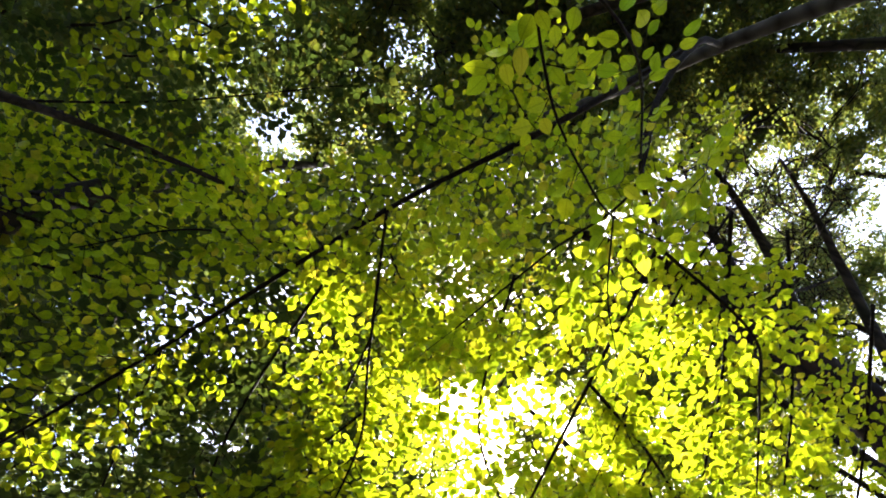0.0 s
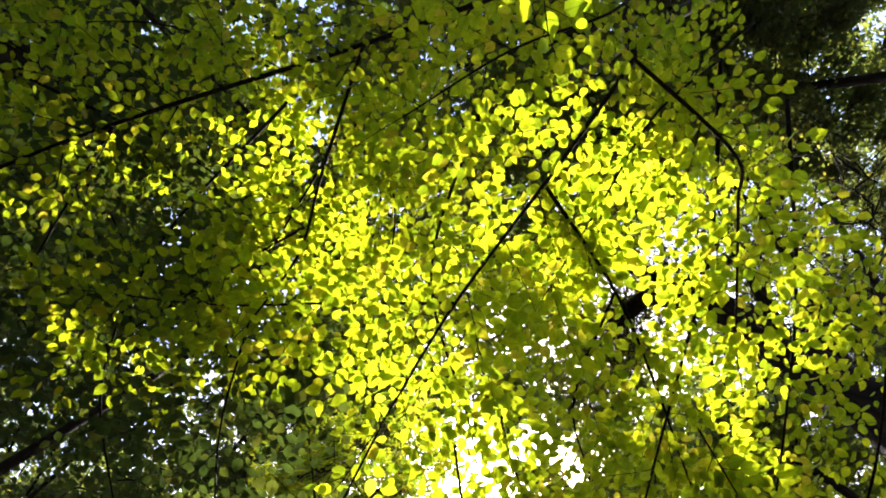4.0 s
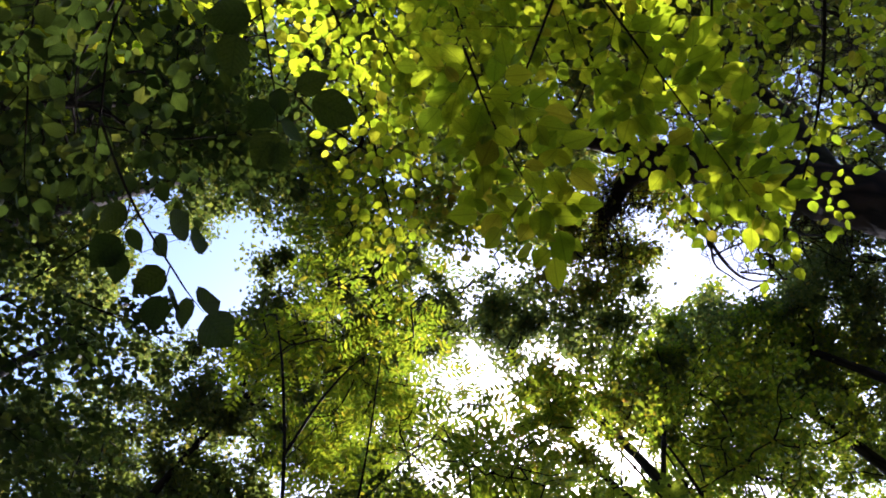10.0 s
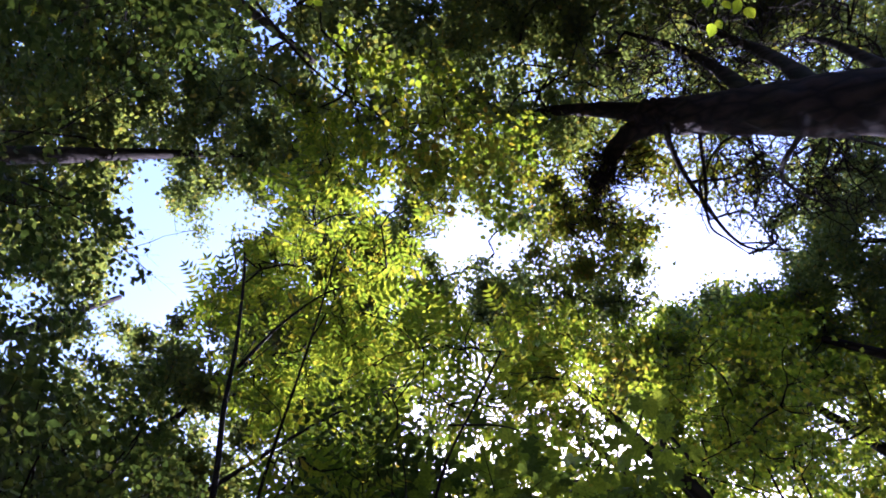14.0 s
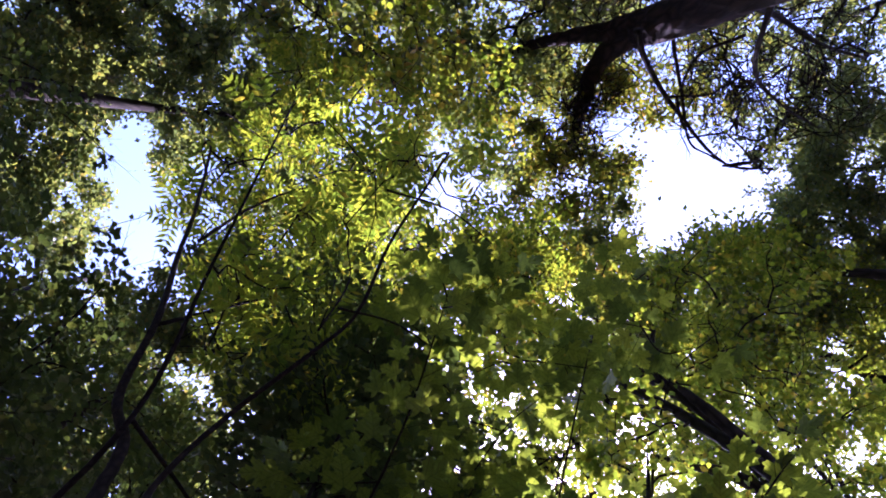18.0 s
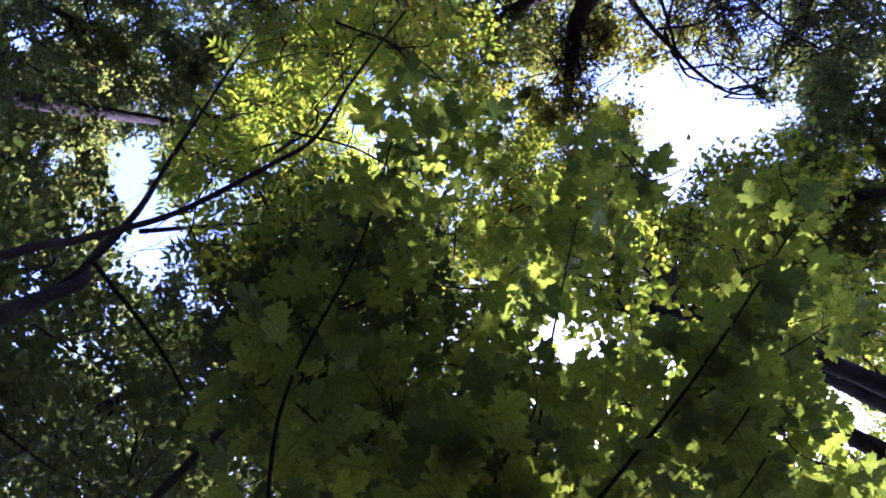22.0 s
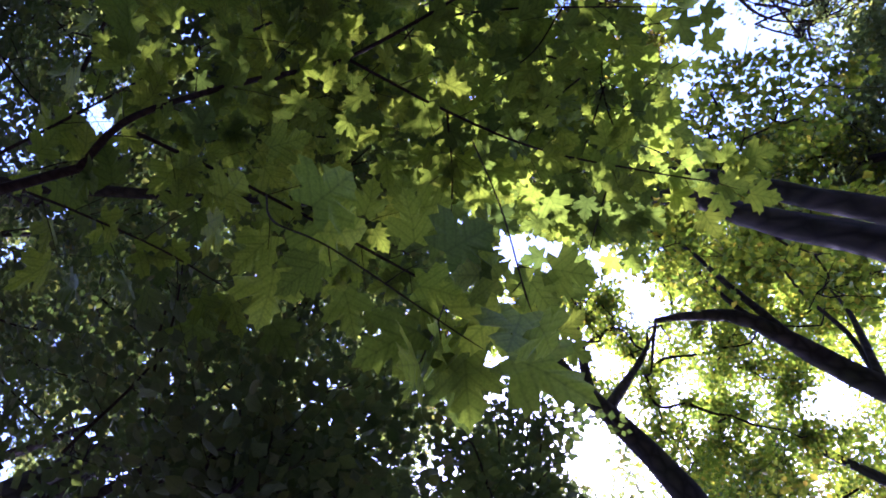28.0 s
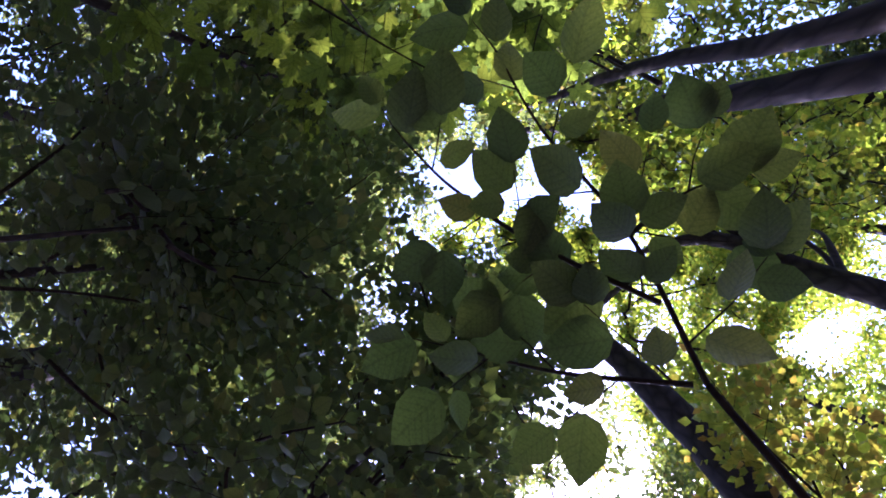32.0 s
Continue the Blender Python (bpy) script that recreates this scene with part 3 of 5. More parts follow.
def forest_tree(seed, trunk, r0, r1, crowns, label, material=CANOPY, bark=BARK, group="forest trees", name="tree", reach=14, limb_r=0.06, size=0.108):
    rng = np.random.default_rng(seed)
    t = thing(name, trunk[0], label, "tree", group)
    wood("trunk", trunk, r0, r1, t, bark, 14, 8, 0.035, rng, 0.8)
    line = glide(trunk, 8)
    top = line[int(len(line) * 0.55):]
    for centre, radii, *deep in crowns:
        c = crown(t, rng, centre, radii, size, material, *deep)
        limbs(t, rng, top, c, reach, limb_r, bark)
    return t


# ---- ground ----
def ground_height(x, y):
    return 0.12 * np.sin(0.31 * x + 1.0) * np.cos(0.27 * y) + 0.05 * np.sin(1.3 * x + 0.7 * y) - 0.08


def build_ground():
    g = np.concatenate([-np.geomspace(600, 26, 9), np.linspace(-24, 24, 97), np.geomspace(26, 600, 9)])
    x, y = np.meshgrid(g, g + 4, indexing="ij")
    z = ground_height(x, y)
    n = len(g)
    i, j = np.meshgrid(np.arange(n - 1), np.arange(n - 1), indexing="ij")
    a, b, c, d = i * n + j, (i + 1) * n + j, (i + 1) * n + j + 1, i * n + j + 1
    t = np.vstack([np.stack([a, b, c], -1).reshape(-1, 3), np.stack([a, c, d], -1).reshape(-1, 3)])
    ob = new("ground", tri_mesh("ground", np.stack([x, y, z], -1).reshape(-1, 3), t, SOIL, smooth=True))
    tagged(ob, "brown forest floor of soil and moss under leaf litter", "ground", kind="structure")
    rng = np.random.default_rng(11)
    m = 26000
    p = rng.uniform((-12, -9, 0), (14, 19, 0), (m, 3))
    p[:, 2] = ground_height(p[:, 0], p[:, 1]) + 0.012
    lit = thing("leaf_litter", (0, 4, 0), "dry brown fallen leaves scattered over the forest floor", "leaf litter")
    leaf_sheet("fallen_leaves", SCRAP, p, rng.normal(size=(m, 3)) * (1, 1, 0.15), np.array((0, 0, 1.0)) + 0.25 * rng.normal(size=(m, 3)),
               rng.uniform(0.06, 0.11, m), LITTER, lit)


build_ground()

# ---- the large trees ----
# thick leaning tree with reddish bark
rng = np.random.default_rng(21)
big = thing("leaning_tree", (5.3, 2.5, 0), "thick leaning tree with dark reddish scaly bark and tangled bare twigs", "tree")
BIG = [(6.0, 3.6, -0.2), (5.4, 3.2, 3.0), (5.01, 2.93, 5.0), (4.6, 2.64, 7.0), (4.2, 2.36, 8.8), (3.85, 2.2, 9.5)]
wood("trunk", BIG, 0.38, 0.25, big, RED_BARK, 22, 14, 0.07, rng)
BOUGHS = [([(4.05, 2.3, 9.1), (3.6, 2.5, 9.9), (3.38, 3.1, 10.4), (3.22, 3.7, 10.9), (3.1, 4.2, 11.6)], 0.19, 0.05, RED_BARK),
          ([(4.0, 2.25, 9.2), (3.3, 1.95, 10.1), (2.6, 1.75, 10.9), (1.9, 1.7, 11.8)], 0.16, 0.05, RED_BARK),
          ([(3.78, 2.49, 8.6), (4.0, 2.77, 9.0), (4.34, 3.23, 9.3), (4.7, 3.67, 9.5), (5.1, 4.21, 9.6), (5.59, 4.51, 9.8), (6.31, 4.6, 10.0)], 0.05, 0.012, BARK),
          ([(4.31, 2.2, 8.4), (4.44, 2.58, 9.0), (4.67, 3.25, 9.4), (4.75, 4.0, 9.5), (4.99, 4.28, 9.4), (5.24, 4.51, 9.3)], 0.035, 0.008, BARK)]
BOUGHS += [([(5.6, 2.59, 9.2), (5.01, 2.72, 9.4), (4.73, 3.13, 9.5), (4.62, 3.34, 9.5)], 0.03, 0.01, BARK),
           ([(4.43, 2.24, 7.6), (4.93, 2.53, 8.0), (5.69, 2.57, 8.6), (6.65, 2.86, 9.2), (7.79, 3.04, 9.8)], 0.06, 0.02, BARK),
           ([(4.49, 3.31, 9.4), (5.28, 3.29, 9.7), (5.93, 2.95, 10.0), (6.63, 3.04, 10.3)], 0.025, 0.008, BARK),
           ([(4.7, 2.7, 7.0), (5.2, 3.3, 8.4), (6.2, 3.7, 9.4), (7.4, 4.0, 10.4)], 0.04, 0.012, BARK),
           ([(4.5, 2.5, 7.6), (4.7, 1.7, 9.0), (4.6, 1.0, 10.2), (4.2, 0.4, 11.2)], 0.11, 0.03, BARK),
           ([(4.7, 2.6, 6.8), (5.2, 1.8, 8.4), (5.4, 1.0, 10.0), (5.3, 0.2, 11.4)], 0.11, 0.03, BARK),
           ([(5.0, 2.9, 5.4), (5.9, 2.3, 7.4), (6.6, 1.4, 9.4), (7.2, 0.9, 11.0)], 0.1, 0.03, BARK)]
for pts, ra, rb, mat in BOUGHS:
    wood("limb", pts, ra, rb, big, mat, 9, 6, 0.08, rng)
c1 = crown(big, rng, (3.2, 3.5, 11.3), (1.7, 1.3, 1.0), 0.09, GOLDEN, 3.0, holes=0.12, label="yellowing brown-green foliage", thin=0.95)
c2 = crown(big, rng, (5.9, 1.4, 11.0), (3.2, 2.6, 1.5), 0.085, CANOPY, 1.2, holes=0.42)
c3 = crown(big, rng, (2.0, 0.8, 11.4), (2.6, 2.0, 1.4), 0.11, CANOPY)
c5 = crown(big, rng, (2.8, 0.6, 12.8), (2.4, 2.2, 0.9), 0.11, CANOPY)
c6 = crown(big, rng, (3.4, -1.2, 12.2), (2.3, 1.9, 0.9), 0.11, CANOPY, 4.0)
c7 = crown(big, rng, (4.6, 3.0, 10.3), (1.6, 0.9, 0.6), 0.085, GOLDEN, 1.1, holes=0.3, label="sparse browning foliage")
c8 = crown(big, rng, (3.5, 4.6, 11.8), (1.2, 0.7, 0.5), 0.10, CANOPY, 3.6, thin=0.4)
c9 = crown(big, rng, (3.85, 3.3, 10.7), (0.9, 0.75, 0.4), 0.085, GOLDEN, 2.6, thin=0.6)
c4 = crown(big, rng, (6.4, 3.5, 10.6), (1.9, 1.2, 0.6), 0.08, CANOPY, 1.1, holes=0.45)
for (pts, ra, rb, mat), goal in zip(BOUGHS, (c1, c3, c4, c4, c4, c4, c4, c2, c3, c2, c2)):
    limbs(big, rng, glide(pts, 6)[6:], goal, 16 if goal is not c4 else 3, 0.024, BARK, 0.15)
limbs(big, rng, glide(BOUGHS[0][0], 6)[8:], np.vstack([c8, c9]), 14, 0.022, BARK)


def tangle(parent, rng, centre, radii, count, long=0.9, r0=0.010, material=BARK):
    """Crooked bare twigs, each with a few side twigs."""
    pieces = []
    for i in range(count):
        p = np.array(centre) + unit(rng.normal(size=3)) * rng.uniform(0, 1) ** 0.5 * np.array(radii)
        d = unit(rng.normal(size=3) * (1, 1, 0.6))
        line = [p]
        for j in range(7):
            d = unit(d + 0.35 * rng.normal(size=3))
            line.append(line[-1] + d * long * rng.uniform(0.7, 1.2) / 7)
        line = np.array(line)
        pieces.append(tube_arrays(line, np.linspace(r0, 0.004, 8), 4))
        for j in (2, 4, 5):
            q = unit(d + 0.9 * rng.normal(size=3))
            side = line[j] + q * np.linspace(0, 0.4 * long, 4)[:, None] + 0.03 * rng.normal(size=(4, 3)) * np.array((0, 1, 1, 1))[:, None]
            pieces.append(tube_arrays(side, np.linspace(r0 * 0.55, 0.003, 4), 3))
    v, t = join(pieces)
    tagged(under(new("twig_tangle", tri_mesh("twig_tangle", v, t, material)), parent), "bare tangled twigs", kind="stuff")


tangle(big, rng, (4.9, 3.2, 9.2), (0.9, 0.7, 0.7), 36)
tangle(big, rng, (5.9, 3.2, 9.6), (1.2, 0.7, 0.8), 40)
tangle(big, rng, (4.9, 1.5, 9.4), (1.3, 0.9, 0.9), 55)
tangle(big, rng, (3.4, 3.3, 10.5), (0.7, 0.8, 0.6), 60, 0.9, 0.011)
tangle(big, rng, (3.4, 3.1, 10.3), (0.4, 0.7, 0.4), 80, 0.6, 0.009, RED_BARK)
tangle(big, rng, (6.6, 1.8, 9.4), (1.2, 1.2, 1.0), 45)
tangle(big, rng, (5.6, 1.4, 9.9), (1.7, 1.2, 1.0), 70, 1.3, 0.013)
tangle(big, rng, (6.3, 3.2, 9.9), (1.7, 0.9, 0.8), 60, 1.3, 0.012)
tangle(big, rng, (4.2, 1.6, 9.8), (1.0, 0.8, 0.8), 45, 1.0, 0.012)
# tall tree beside the path's far side
forest_tree(31, [(-7.0, 2.7, -0.2), (-6.3, 2.35, 4), (-5.78, 2.12, 7), (-5.43, 1.96, 9), (-5.05, 1.77, 11), (-4.7, 1.7, 12), (-3.6, 1.75, 13)], 0.24, 0.05,
            [((-5.6, 0.6, 12.6), (2.6, 1.9, 1.6), 4.8), ((-3.2, 1.6, 12.4), (1.7, 1.3, 1.3)), ((-6.8, 2.0, 10.4), (1.6, 1.2, 1.6), 4.8), ((-2.2, 3.4, 13.0), (1.6, 1.4, 0.9))],
            "tall forest tree with a slim dark trunk and dense green crown")
forest_tree(32, [(-9.6, 5.6, -0.2), (-9.4, 5.4, 8), (-9.0, 5.0, 15)], 0.28, 0.07,
            [((-8.7, 4.4, 14.0), (2.2, 2.6, 3.4), 4.8)], "tall forest tree with a pale sunlit crown edge")
forest_tree(33, [(-5.6, 7.4, -0.2), (-5.4, 7.2, 6), (-4.9, 6.8, 11)], 0.2, 0.05,
            [((-4.6, 6.4, 11.2), (2.4, 1.9, 1.9), 4.8), ((-6.6, 8.2, 10), (2.4, 2.2, 2.4), 4.8), ((-0.9, 5.4, 12.4), (2.0, 1.9, 0.9)), ((-3.2, 5.2, 12.6), (1.6, 1.6, 0.9)), ((0.6, 4.6, 13.2), (2.4, 2.4, 0.8)), ((-3.0, 7.0, 12.6), (2.2, 2.2, 0.9))], "forest tree with a dense dark green crown")
# twin trunks
twin = thing("twin_trunk_tree", (4.35, 8.0, 0), "forest tree with two slim dark trunks side by side", "tree")
rng = np.random.default_rng(34)
T1 = [(4.8, 9.2, -0.2), (4.3, 8.4, 3.0), (3.95, 7.88, 5.0), (3.5, 7.45, 6.3), (3.0, 7.2, 7.4), (2.5, 7.05, 8.4), (2.0, 6.8, 9.6), (1.7, 6.6, 11.0)]
T2 = [(5.4, 9.4, -0.2), (4.65, 8.6, 3.0), (4.0, 7.93, 5.98), (3.7, 7.5, 7.5), (3.45, 7.4, 8.6), (3.2, 7.3, 9.7), (2.5, 6.83, 10.7), (1.9, 6.6, 11.8)]
wood("trunk", T1, 0.10, 0.03, twin, BARK, 14, 8, 0.06, rng)
wood("trunk", T2, 0.13, 0.06, twin, BARK, 14, 8, 0.06, rng)
wood("limb", [(3.45, 7.4, 8.6), (3.9, 7.1, 9.6), (4.3, 6.7, 10.4), (4.5, 6.1, 11.4)], 0.05, 0.015, twin, BARK, 7, 6, 0.06, rng)
wood("limb", [(2.85, 6.97, 9.2), (2.95, 6.6, 10.4), (2.9, 6.0, 11.2)], 0.04, 0.012, twin, BARK, 7, 6, 0.06, rng)
c1 = crown(twin, rng, (3.4, 6.5, 11.6), (2.2, 1.4, 1.0), 0.11, CANOPY)
# brighter ash leaf colour on c2 stands in for sunlit leaves
c2 = crown(twin, rng, (6.2, 7.4, 11.8), (2.8, 2.0, 1.2), 0.09, ASH, 3.2)
c4 = crown(twin, rng, (1.7, 6.4, 12.2), (1.6, 1.5, 0.8), 0.11, CANOPY)
c5 = crown(twin, rng, (2.4, 6.5, 10.3), (1.3, 1.0, 0.6), 0.11, CANOPY, 2.6)
limbs(twin, rng, glide(T1, 6)[-14:], c5, 10, 0.02, BARK)
c6 = crown(twin, rng, (2.1, 5.8, 8.3), (1.0, 0.7, 0.4), 0.11, GOLDEN, 2.4, thin=0.9, pitch=0.34)
wood("limb", [(3.57, 7.5, 6.8), (3.1, 6.9, 7.4), (2.5, 6.2, 8.0), (2.0, 5.7, 8.4)], 0.03, 0.008, twin, BARK, 6, 6, 0.06, rng)
limbs(twin, rng, [(3.1, 6.9, 7.4), (2.5, 6.2, 8.0), (2.0, 5.7, 8.4)], c6, 10, 0.012, BARK)
for centre, radii, deep, mat in (((4.8, 6.3, 8.6), (1.4, 0.9, 0.6), 1.7, ASH), ((5.5, 7.4, 8.8), (1.3, 0.8, 0.5), 1.4, ASH),
                                 ((4.0, 6.0, 9.4), (0.9, 0.6, 0.4), 1.8, ASH), ((1.5, 6.5, 6.7), (1.0, 0.55, 0.4), 2.2, ASH),
                                 ((5.4, 8.1, 7.7), (1.0, 0.7, 0.5), 2.0, ASH), ((2.3, 7.2, 6.6), (0.6, 0.4, 0.3), 1.6, ASH)):
    c = crown(twin, rng, centre, radii, 0.105, mat, deep, thin=0.95, pitch=0.36)
    limbs(twin, rng, np.vstack([glide(T1, 6)[-30:], glide(T2, 6)[-20:]]), c, 5, 0.016, BARK)
limbs(twin, rng, [(1.9, 6.8, 11.8), (2.5, 7.0, 10.8)], c4, 10, 0.022, BARK)
c3 = crown(twin, rng, (3.5, 8.0, 8.2), (1.0, 0.6, 0.5), 0.10, ASH, 2.4, label="yellow-green tufts along the trunks", thin=0.8)
limbs(twin, rng, glide(T1, 6)[-16:], c1, 10, 0.022, BARK)
limbs(twin, rng, glide(T2, 6)[-12:], np.vstack([c1, c3]), 8, 0.022, BARK)

# forked tree further along the path
fork = thing("forked_tree", (4.2, 11.6, 0), "forked forest tree with yellow-green crown against the sky", "tree")
rng = np.random.default_rng(35)
F0 = [(4.25, 11.7, -0.2), (3.9, 11.1, 4), (3.35, 10.5, 6.6), (2.58, 9.93, 8.0)]
wood("trunk", F0, 0.19, 0.11, fork, BARK, 12, 8, 0.04, rng)
FB = [[(2.6, 9.95, 7.95), (2.53, 9.14, 9.5), (2.5, 8.6, 10.5)], [(2.58, 9.93, 8.0), (2.05, 9.56, 9.0), (1.14, 9.5, 9.7), (0.0, 9.2, 10.6)],
      [(2.58, 9.93, 8.0), (2.0, 10.2, 9.3), (1.4, 10.3, 10.8)], [(2.75, 10.05, 7.7), (3.45, 9.75, 9.3), (3.9, 9.5, 10.5)]]
for pts in FB:
    wood("limb", pts, 0.075, 0.018, fork, BARK, 8, 6, 0.07, rng)
c1 = crown(fork, rng, (2.1, 9.15, 10.6), (1.7, 0.85, 0.7), 0.085, ASH, 3.4, thin=False)
c2 = crown(fork, rng, (1.95, 9.25, 9.9), (1.45, 0.75, 0.5), 0.08, ASH, 2.6, thin=False, pitch=0.30, holes=0.15, lace=True)
c3 = crown(fork, rng, (0.75, 9.7, 9.8), (0.5, 0.45, 0.3), 0.08, GOLDEN, 2.8, thin=False, pitch=0.30, lace=True)
c1 = np.vstack([c1, c2, c3])
for pts in FB:
    limbs(fork, rng, glide(pts, 6)[5:], c1, 8, 0.018, BARK)

# tall tree on the sunny side
arch = thing("tall_tree", (9.7, 10.1, 0), "tall forest tree with a high dense crown", "tree")
rng = np.random.default_rng(36)
AR = [(9.7, 10.1, -0.2), (9.3, 9.7, 6.0), (8.7, 8.9, 11.0), (8.2, 8.4, 14.5)]
wood("trunk", AR, 0.24, 0.06, arch, BARK, 12, 8, 0.05, rng)
# glare near the sun put into the leaf colour: ASH, brighter than CANOPY
c2 = crown(arch, rng, (8.6, 8.8, 11.6), (2.4, 2.2, 1.6), 0.09, ASH, 3.2)
# extra high crown, added as a sun block
c3 = crown(arch, rng, (8.0, 8.2, 15.6), (2.6, 1.7, 1.2), 0.15, ASH, 2.0)
limbs(arch, rng, glide(AR, 6)[-12:], c2, 12, 0.028, BARK)
limbs(arch, rng, glide(AR, 6)[-6:], c3, 6, 0.05, BARK)
limbs(arch, rng, [(8.9, 9.2, 9.5), (8.7, 8.9, 11.0)], crown(arch, rng, (6.4, 7.4, 12.2), (1.8, 1.4, 0.8), 0.11, CANOPY), 8, 0.025, BARK)

bent = thing("bent_tree", (7.2, 10.7, 0), "forest tree with a bent dark trunk and open crown", "tree")
rng = np.random.default_rng(37)
BT = [(7.3, 10.8, -0.2), (6.4, 10.2, 4.0), (5.31, 9.55, 7.0), (4.67, 9.05, 8.4), (4.16, 9.05, 9.1), (3.8, 9.2, 9.8)]
wood("trunk", BT, 0.19, 0.04, bent, BARK, 12, 8, 0.05, rng)
wood("limb", [(4.95, 9.25, 7.8), (4.6, 8.6, 9.0), (4.4, 8.1, 10.0), (4.2, 7.8, 10.8)], 0.06, 0.015, bent, BARK, 7, 6, 0.06, rng)
wood("limb", [(5.3, 9.5, 7.0), (5.9, 9.0, 8.6), (6.6, 8.8, 10.4)], 0.05, 0.015, bent, BARK, 7, 6, 0.06, rng)
wood("limb", [(4.95, 9.3, 8.0), (4.6, 8.85, 8.9), (4.35, 8.35, 9.6), (4.25, 8.05, 10.4)], 0.05, 0.018, bent, BARK, 7, 6, 0.06, rng)
wood("limb", [(5.31, 9.55, 7.0), (5.7, 9.2, 8.3), (5.75, 8.8, 9.4), (5.9, 8.4, 10.4)], 0.04, 0.015, bent, BARK, 7, 6, 0.06, rng)
# ASH again, to colour these crowns as sunlit
c1 = crown(bent, rng, (5.4, 9.1, 11.0), (1.8, 1.3, 1.0), 0.08, ASH, 3.4)
c2 = crown(bent, rng, (5.0, 10.9, 10.6), (1.5, 1.2, 0.9), 0.085, ASH, 3.2)
c3 = crown(bent, rng, (3.7, 11.1, 10.3), (1.1, 0.9, 0.5), 0.085, ASH, 2.4, pitch=0.34)
limbs(bent, rng, glide(BT, 6)[-14:], np.vstack([c1, c2, c3]), 18, 0.03, BARK)

# further trees that close the wood round the path
NEAR_TREES = [(37, 9.6, 6.4, 12.0, 3.0), (38, 9.4, 1.6, 12.6, 2.6), (39, 8.0, 13.6, 11.6, 3.0), (40, 3.8, 14.6, 11.6, 2.6), (41, -0.6, 13.4, 11.0, 2.8), (42, -3.4, 10.4, 10.6, 2.6), (43, -7.2, 11.4, 11.2, 3.0), (44, -4.0, -3.4, 11.4, 3.0), (45, 0.2, -4.4, 11.0, 2.8), (46, 4.6, -3.2, 11.4, 3.0), (47, -8.8, -1.2, 12.0, 3.0), (48, 8.8, -2.0, 12.0, 3.0), (49, -2.0, 8.2, 11.4, 1.9)]
CLOSING_TREES = [(50, -1.8, 0.2, 11.6, 2.2), (51, -10.6, 8.2, 12, 2.6), (53, 7.2, 6.6, 12.4, 2.2), (54, 8.9, 4.8, 11.6, 1.7), (65, 0.4, -5.8, 12.0, 2.6), (59, 6.6, 11.8, 12.6, 2.2), (60, -8.2, 2.2, 11.4, 2.2), (62, -6.2, -0.8, 11.6, 2.6), (64, 9.8, 9.6, 12.2, 2.4), (52, 1.6, 16.6, 11.0, 2.8), (66, 0.6, -1.6, 11.4, 2.3), (67, 2.9, -2.4, 12.0, 2.4), (68, 6.4, -1.2, 12.6, 2.4)]
# crowns beyond x 5, y 8 are coloured brighter with ASH for glare
for seed, x, y, z, r in NEAR_TREES + CLOSING_TREES:
    k = 1.15 if x > 0 else 1.1
    bx, by = (x * k + 0.4, y) if abs(x) > 2.8 else ((-3.2 if x < 0.5 else 5.4), y + (2.5 if y > 4 else -1.0))
    forest_tree(seed, [(bx, by, -0.2), (bx * 0.97 + 0.03 * x, by, 5), ((bx + x) / 2, (by + y) / 2, z - 2.4), (x, y, z)], 0.2, 0.05,
                [((x, y, z), (r, r, 1.6), 2.0 if x > 5 and y > 11 else 3.0 if x > 5 and y > 8 else 3.6 if x > 5 and y > 5 else 6.5 if x > 2 and y < 0 else 2.2 if x > 8.5 and y < 3 else 4.8 if x < -4 else 3.6)], "forest tree with a dense dark green crown", ASH if x > 5 and y > 8 else CANOPY, size=0.088 if x > 5 and y > 5 else 0.105)

# the wood goes on all round: unseen trees, added to keep side light out
rng = np.random.default_rng(58)
for i in range(52):
    a = 2 * math.pi * (i + rng.uniform(-0.3, 0.3)) / 26
    d = (15.5 if i < 26 else 23.0) + rng.uniform(-1.2, 1.8)
    x, y = 1 + d * math.cos(a), 4.5 + 1.15 * d * math.sin(a)
    far = thing("tree", (x, y, 0), "forest tree with a dense dark green crown reaching low", "tree", "forest trees")
    h = rng.uniform(9.5, 13)
    wood("trunk", [(x, y, -0.2), (x + rng.uniform(-0.3, 0.3), y, 5), (x + rng.uniform(-0.6, 0.6), y + 0.3, h)], 0.22, 0.05, far, BARK, 9, 5, 0.04, rng)
    crown(far, rng, (x, y, h * 0.55), (3.0, 3.0, h * 0.62), 0.50, CANOPY, 4.2, thin=False, pitch=0.9, holes=0.0)

# ---- slender ash with feathered leaves over the middle of the path ----
rng = np.random.default_rng(61)
ash = thing("ash_sapling", (-0.7, 6.9, 0), "slender ash with feathered yellow-green leaves and arching stem", "tree")
S1 = [(-0.35, 6.4, -0.1), (-0.4, 6.2, 1.8), (-0.45, 5.91, 2.9), (-0.64, 5.83, 3.3), (-0.79, 5.72, 3.8), (-1.07, 5.57, 4.2), (-1.15, 5.21, 4.8), (-1.31, 4.82, 5.4), (-1.39, 4.45, 5.9), (-1.55, 3.9, 6.6), (-1.75, 3.5, 7.2)]
wood("trunk", S1, 0.042, 0.012, ash, TWIG, 8, 8, 0.05, rng)
wood("branch", [(-1.5, 4.7, 6.1), (-1.2, 4.4, 6.7), (-0.8, 4.2, 7.3), (-0.2, 4.2, 7.8)], 0.02, 0.006, ash, TWIG, 6, 6)
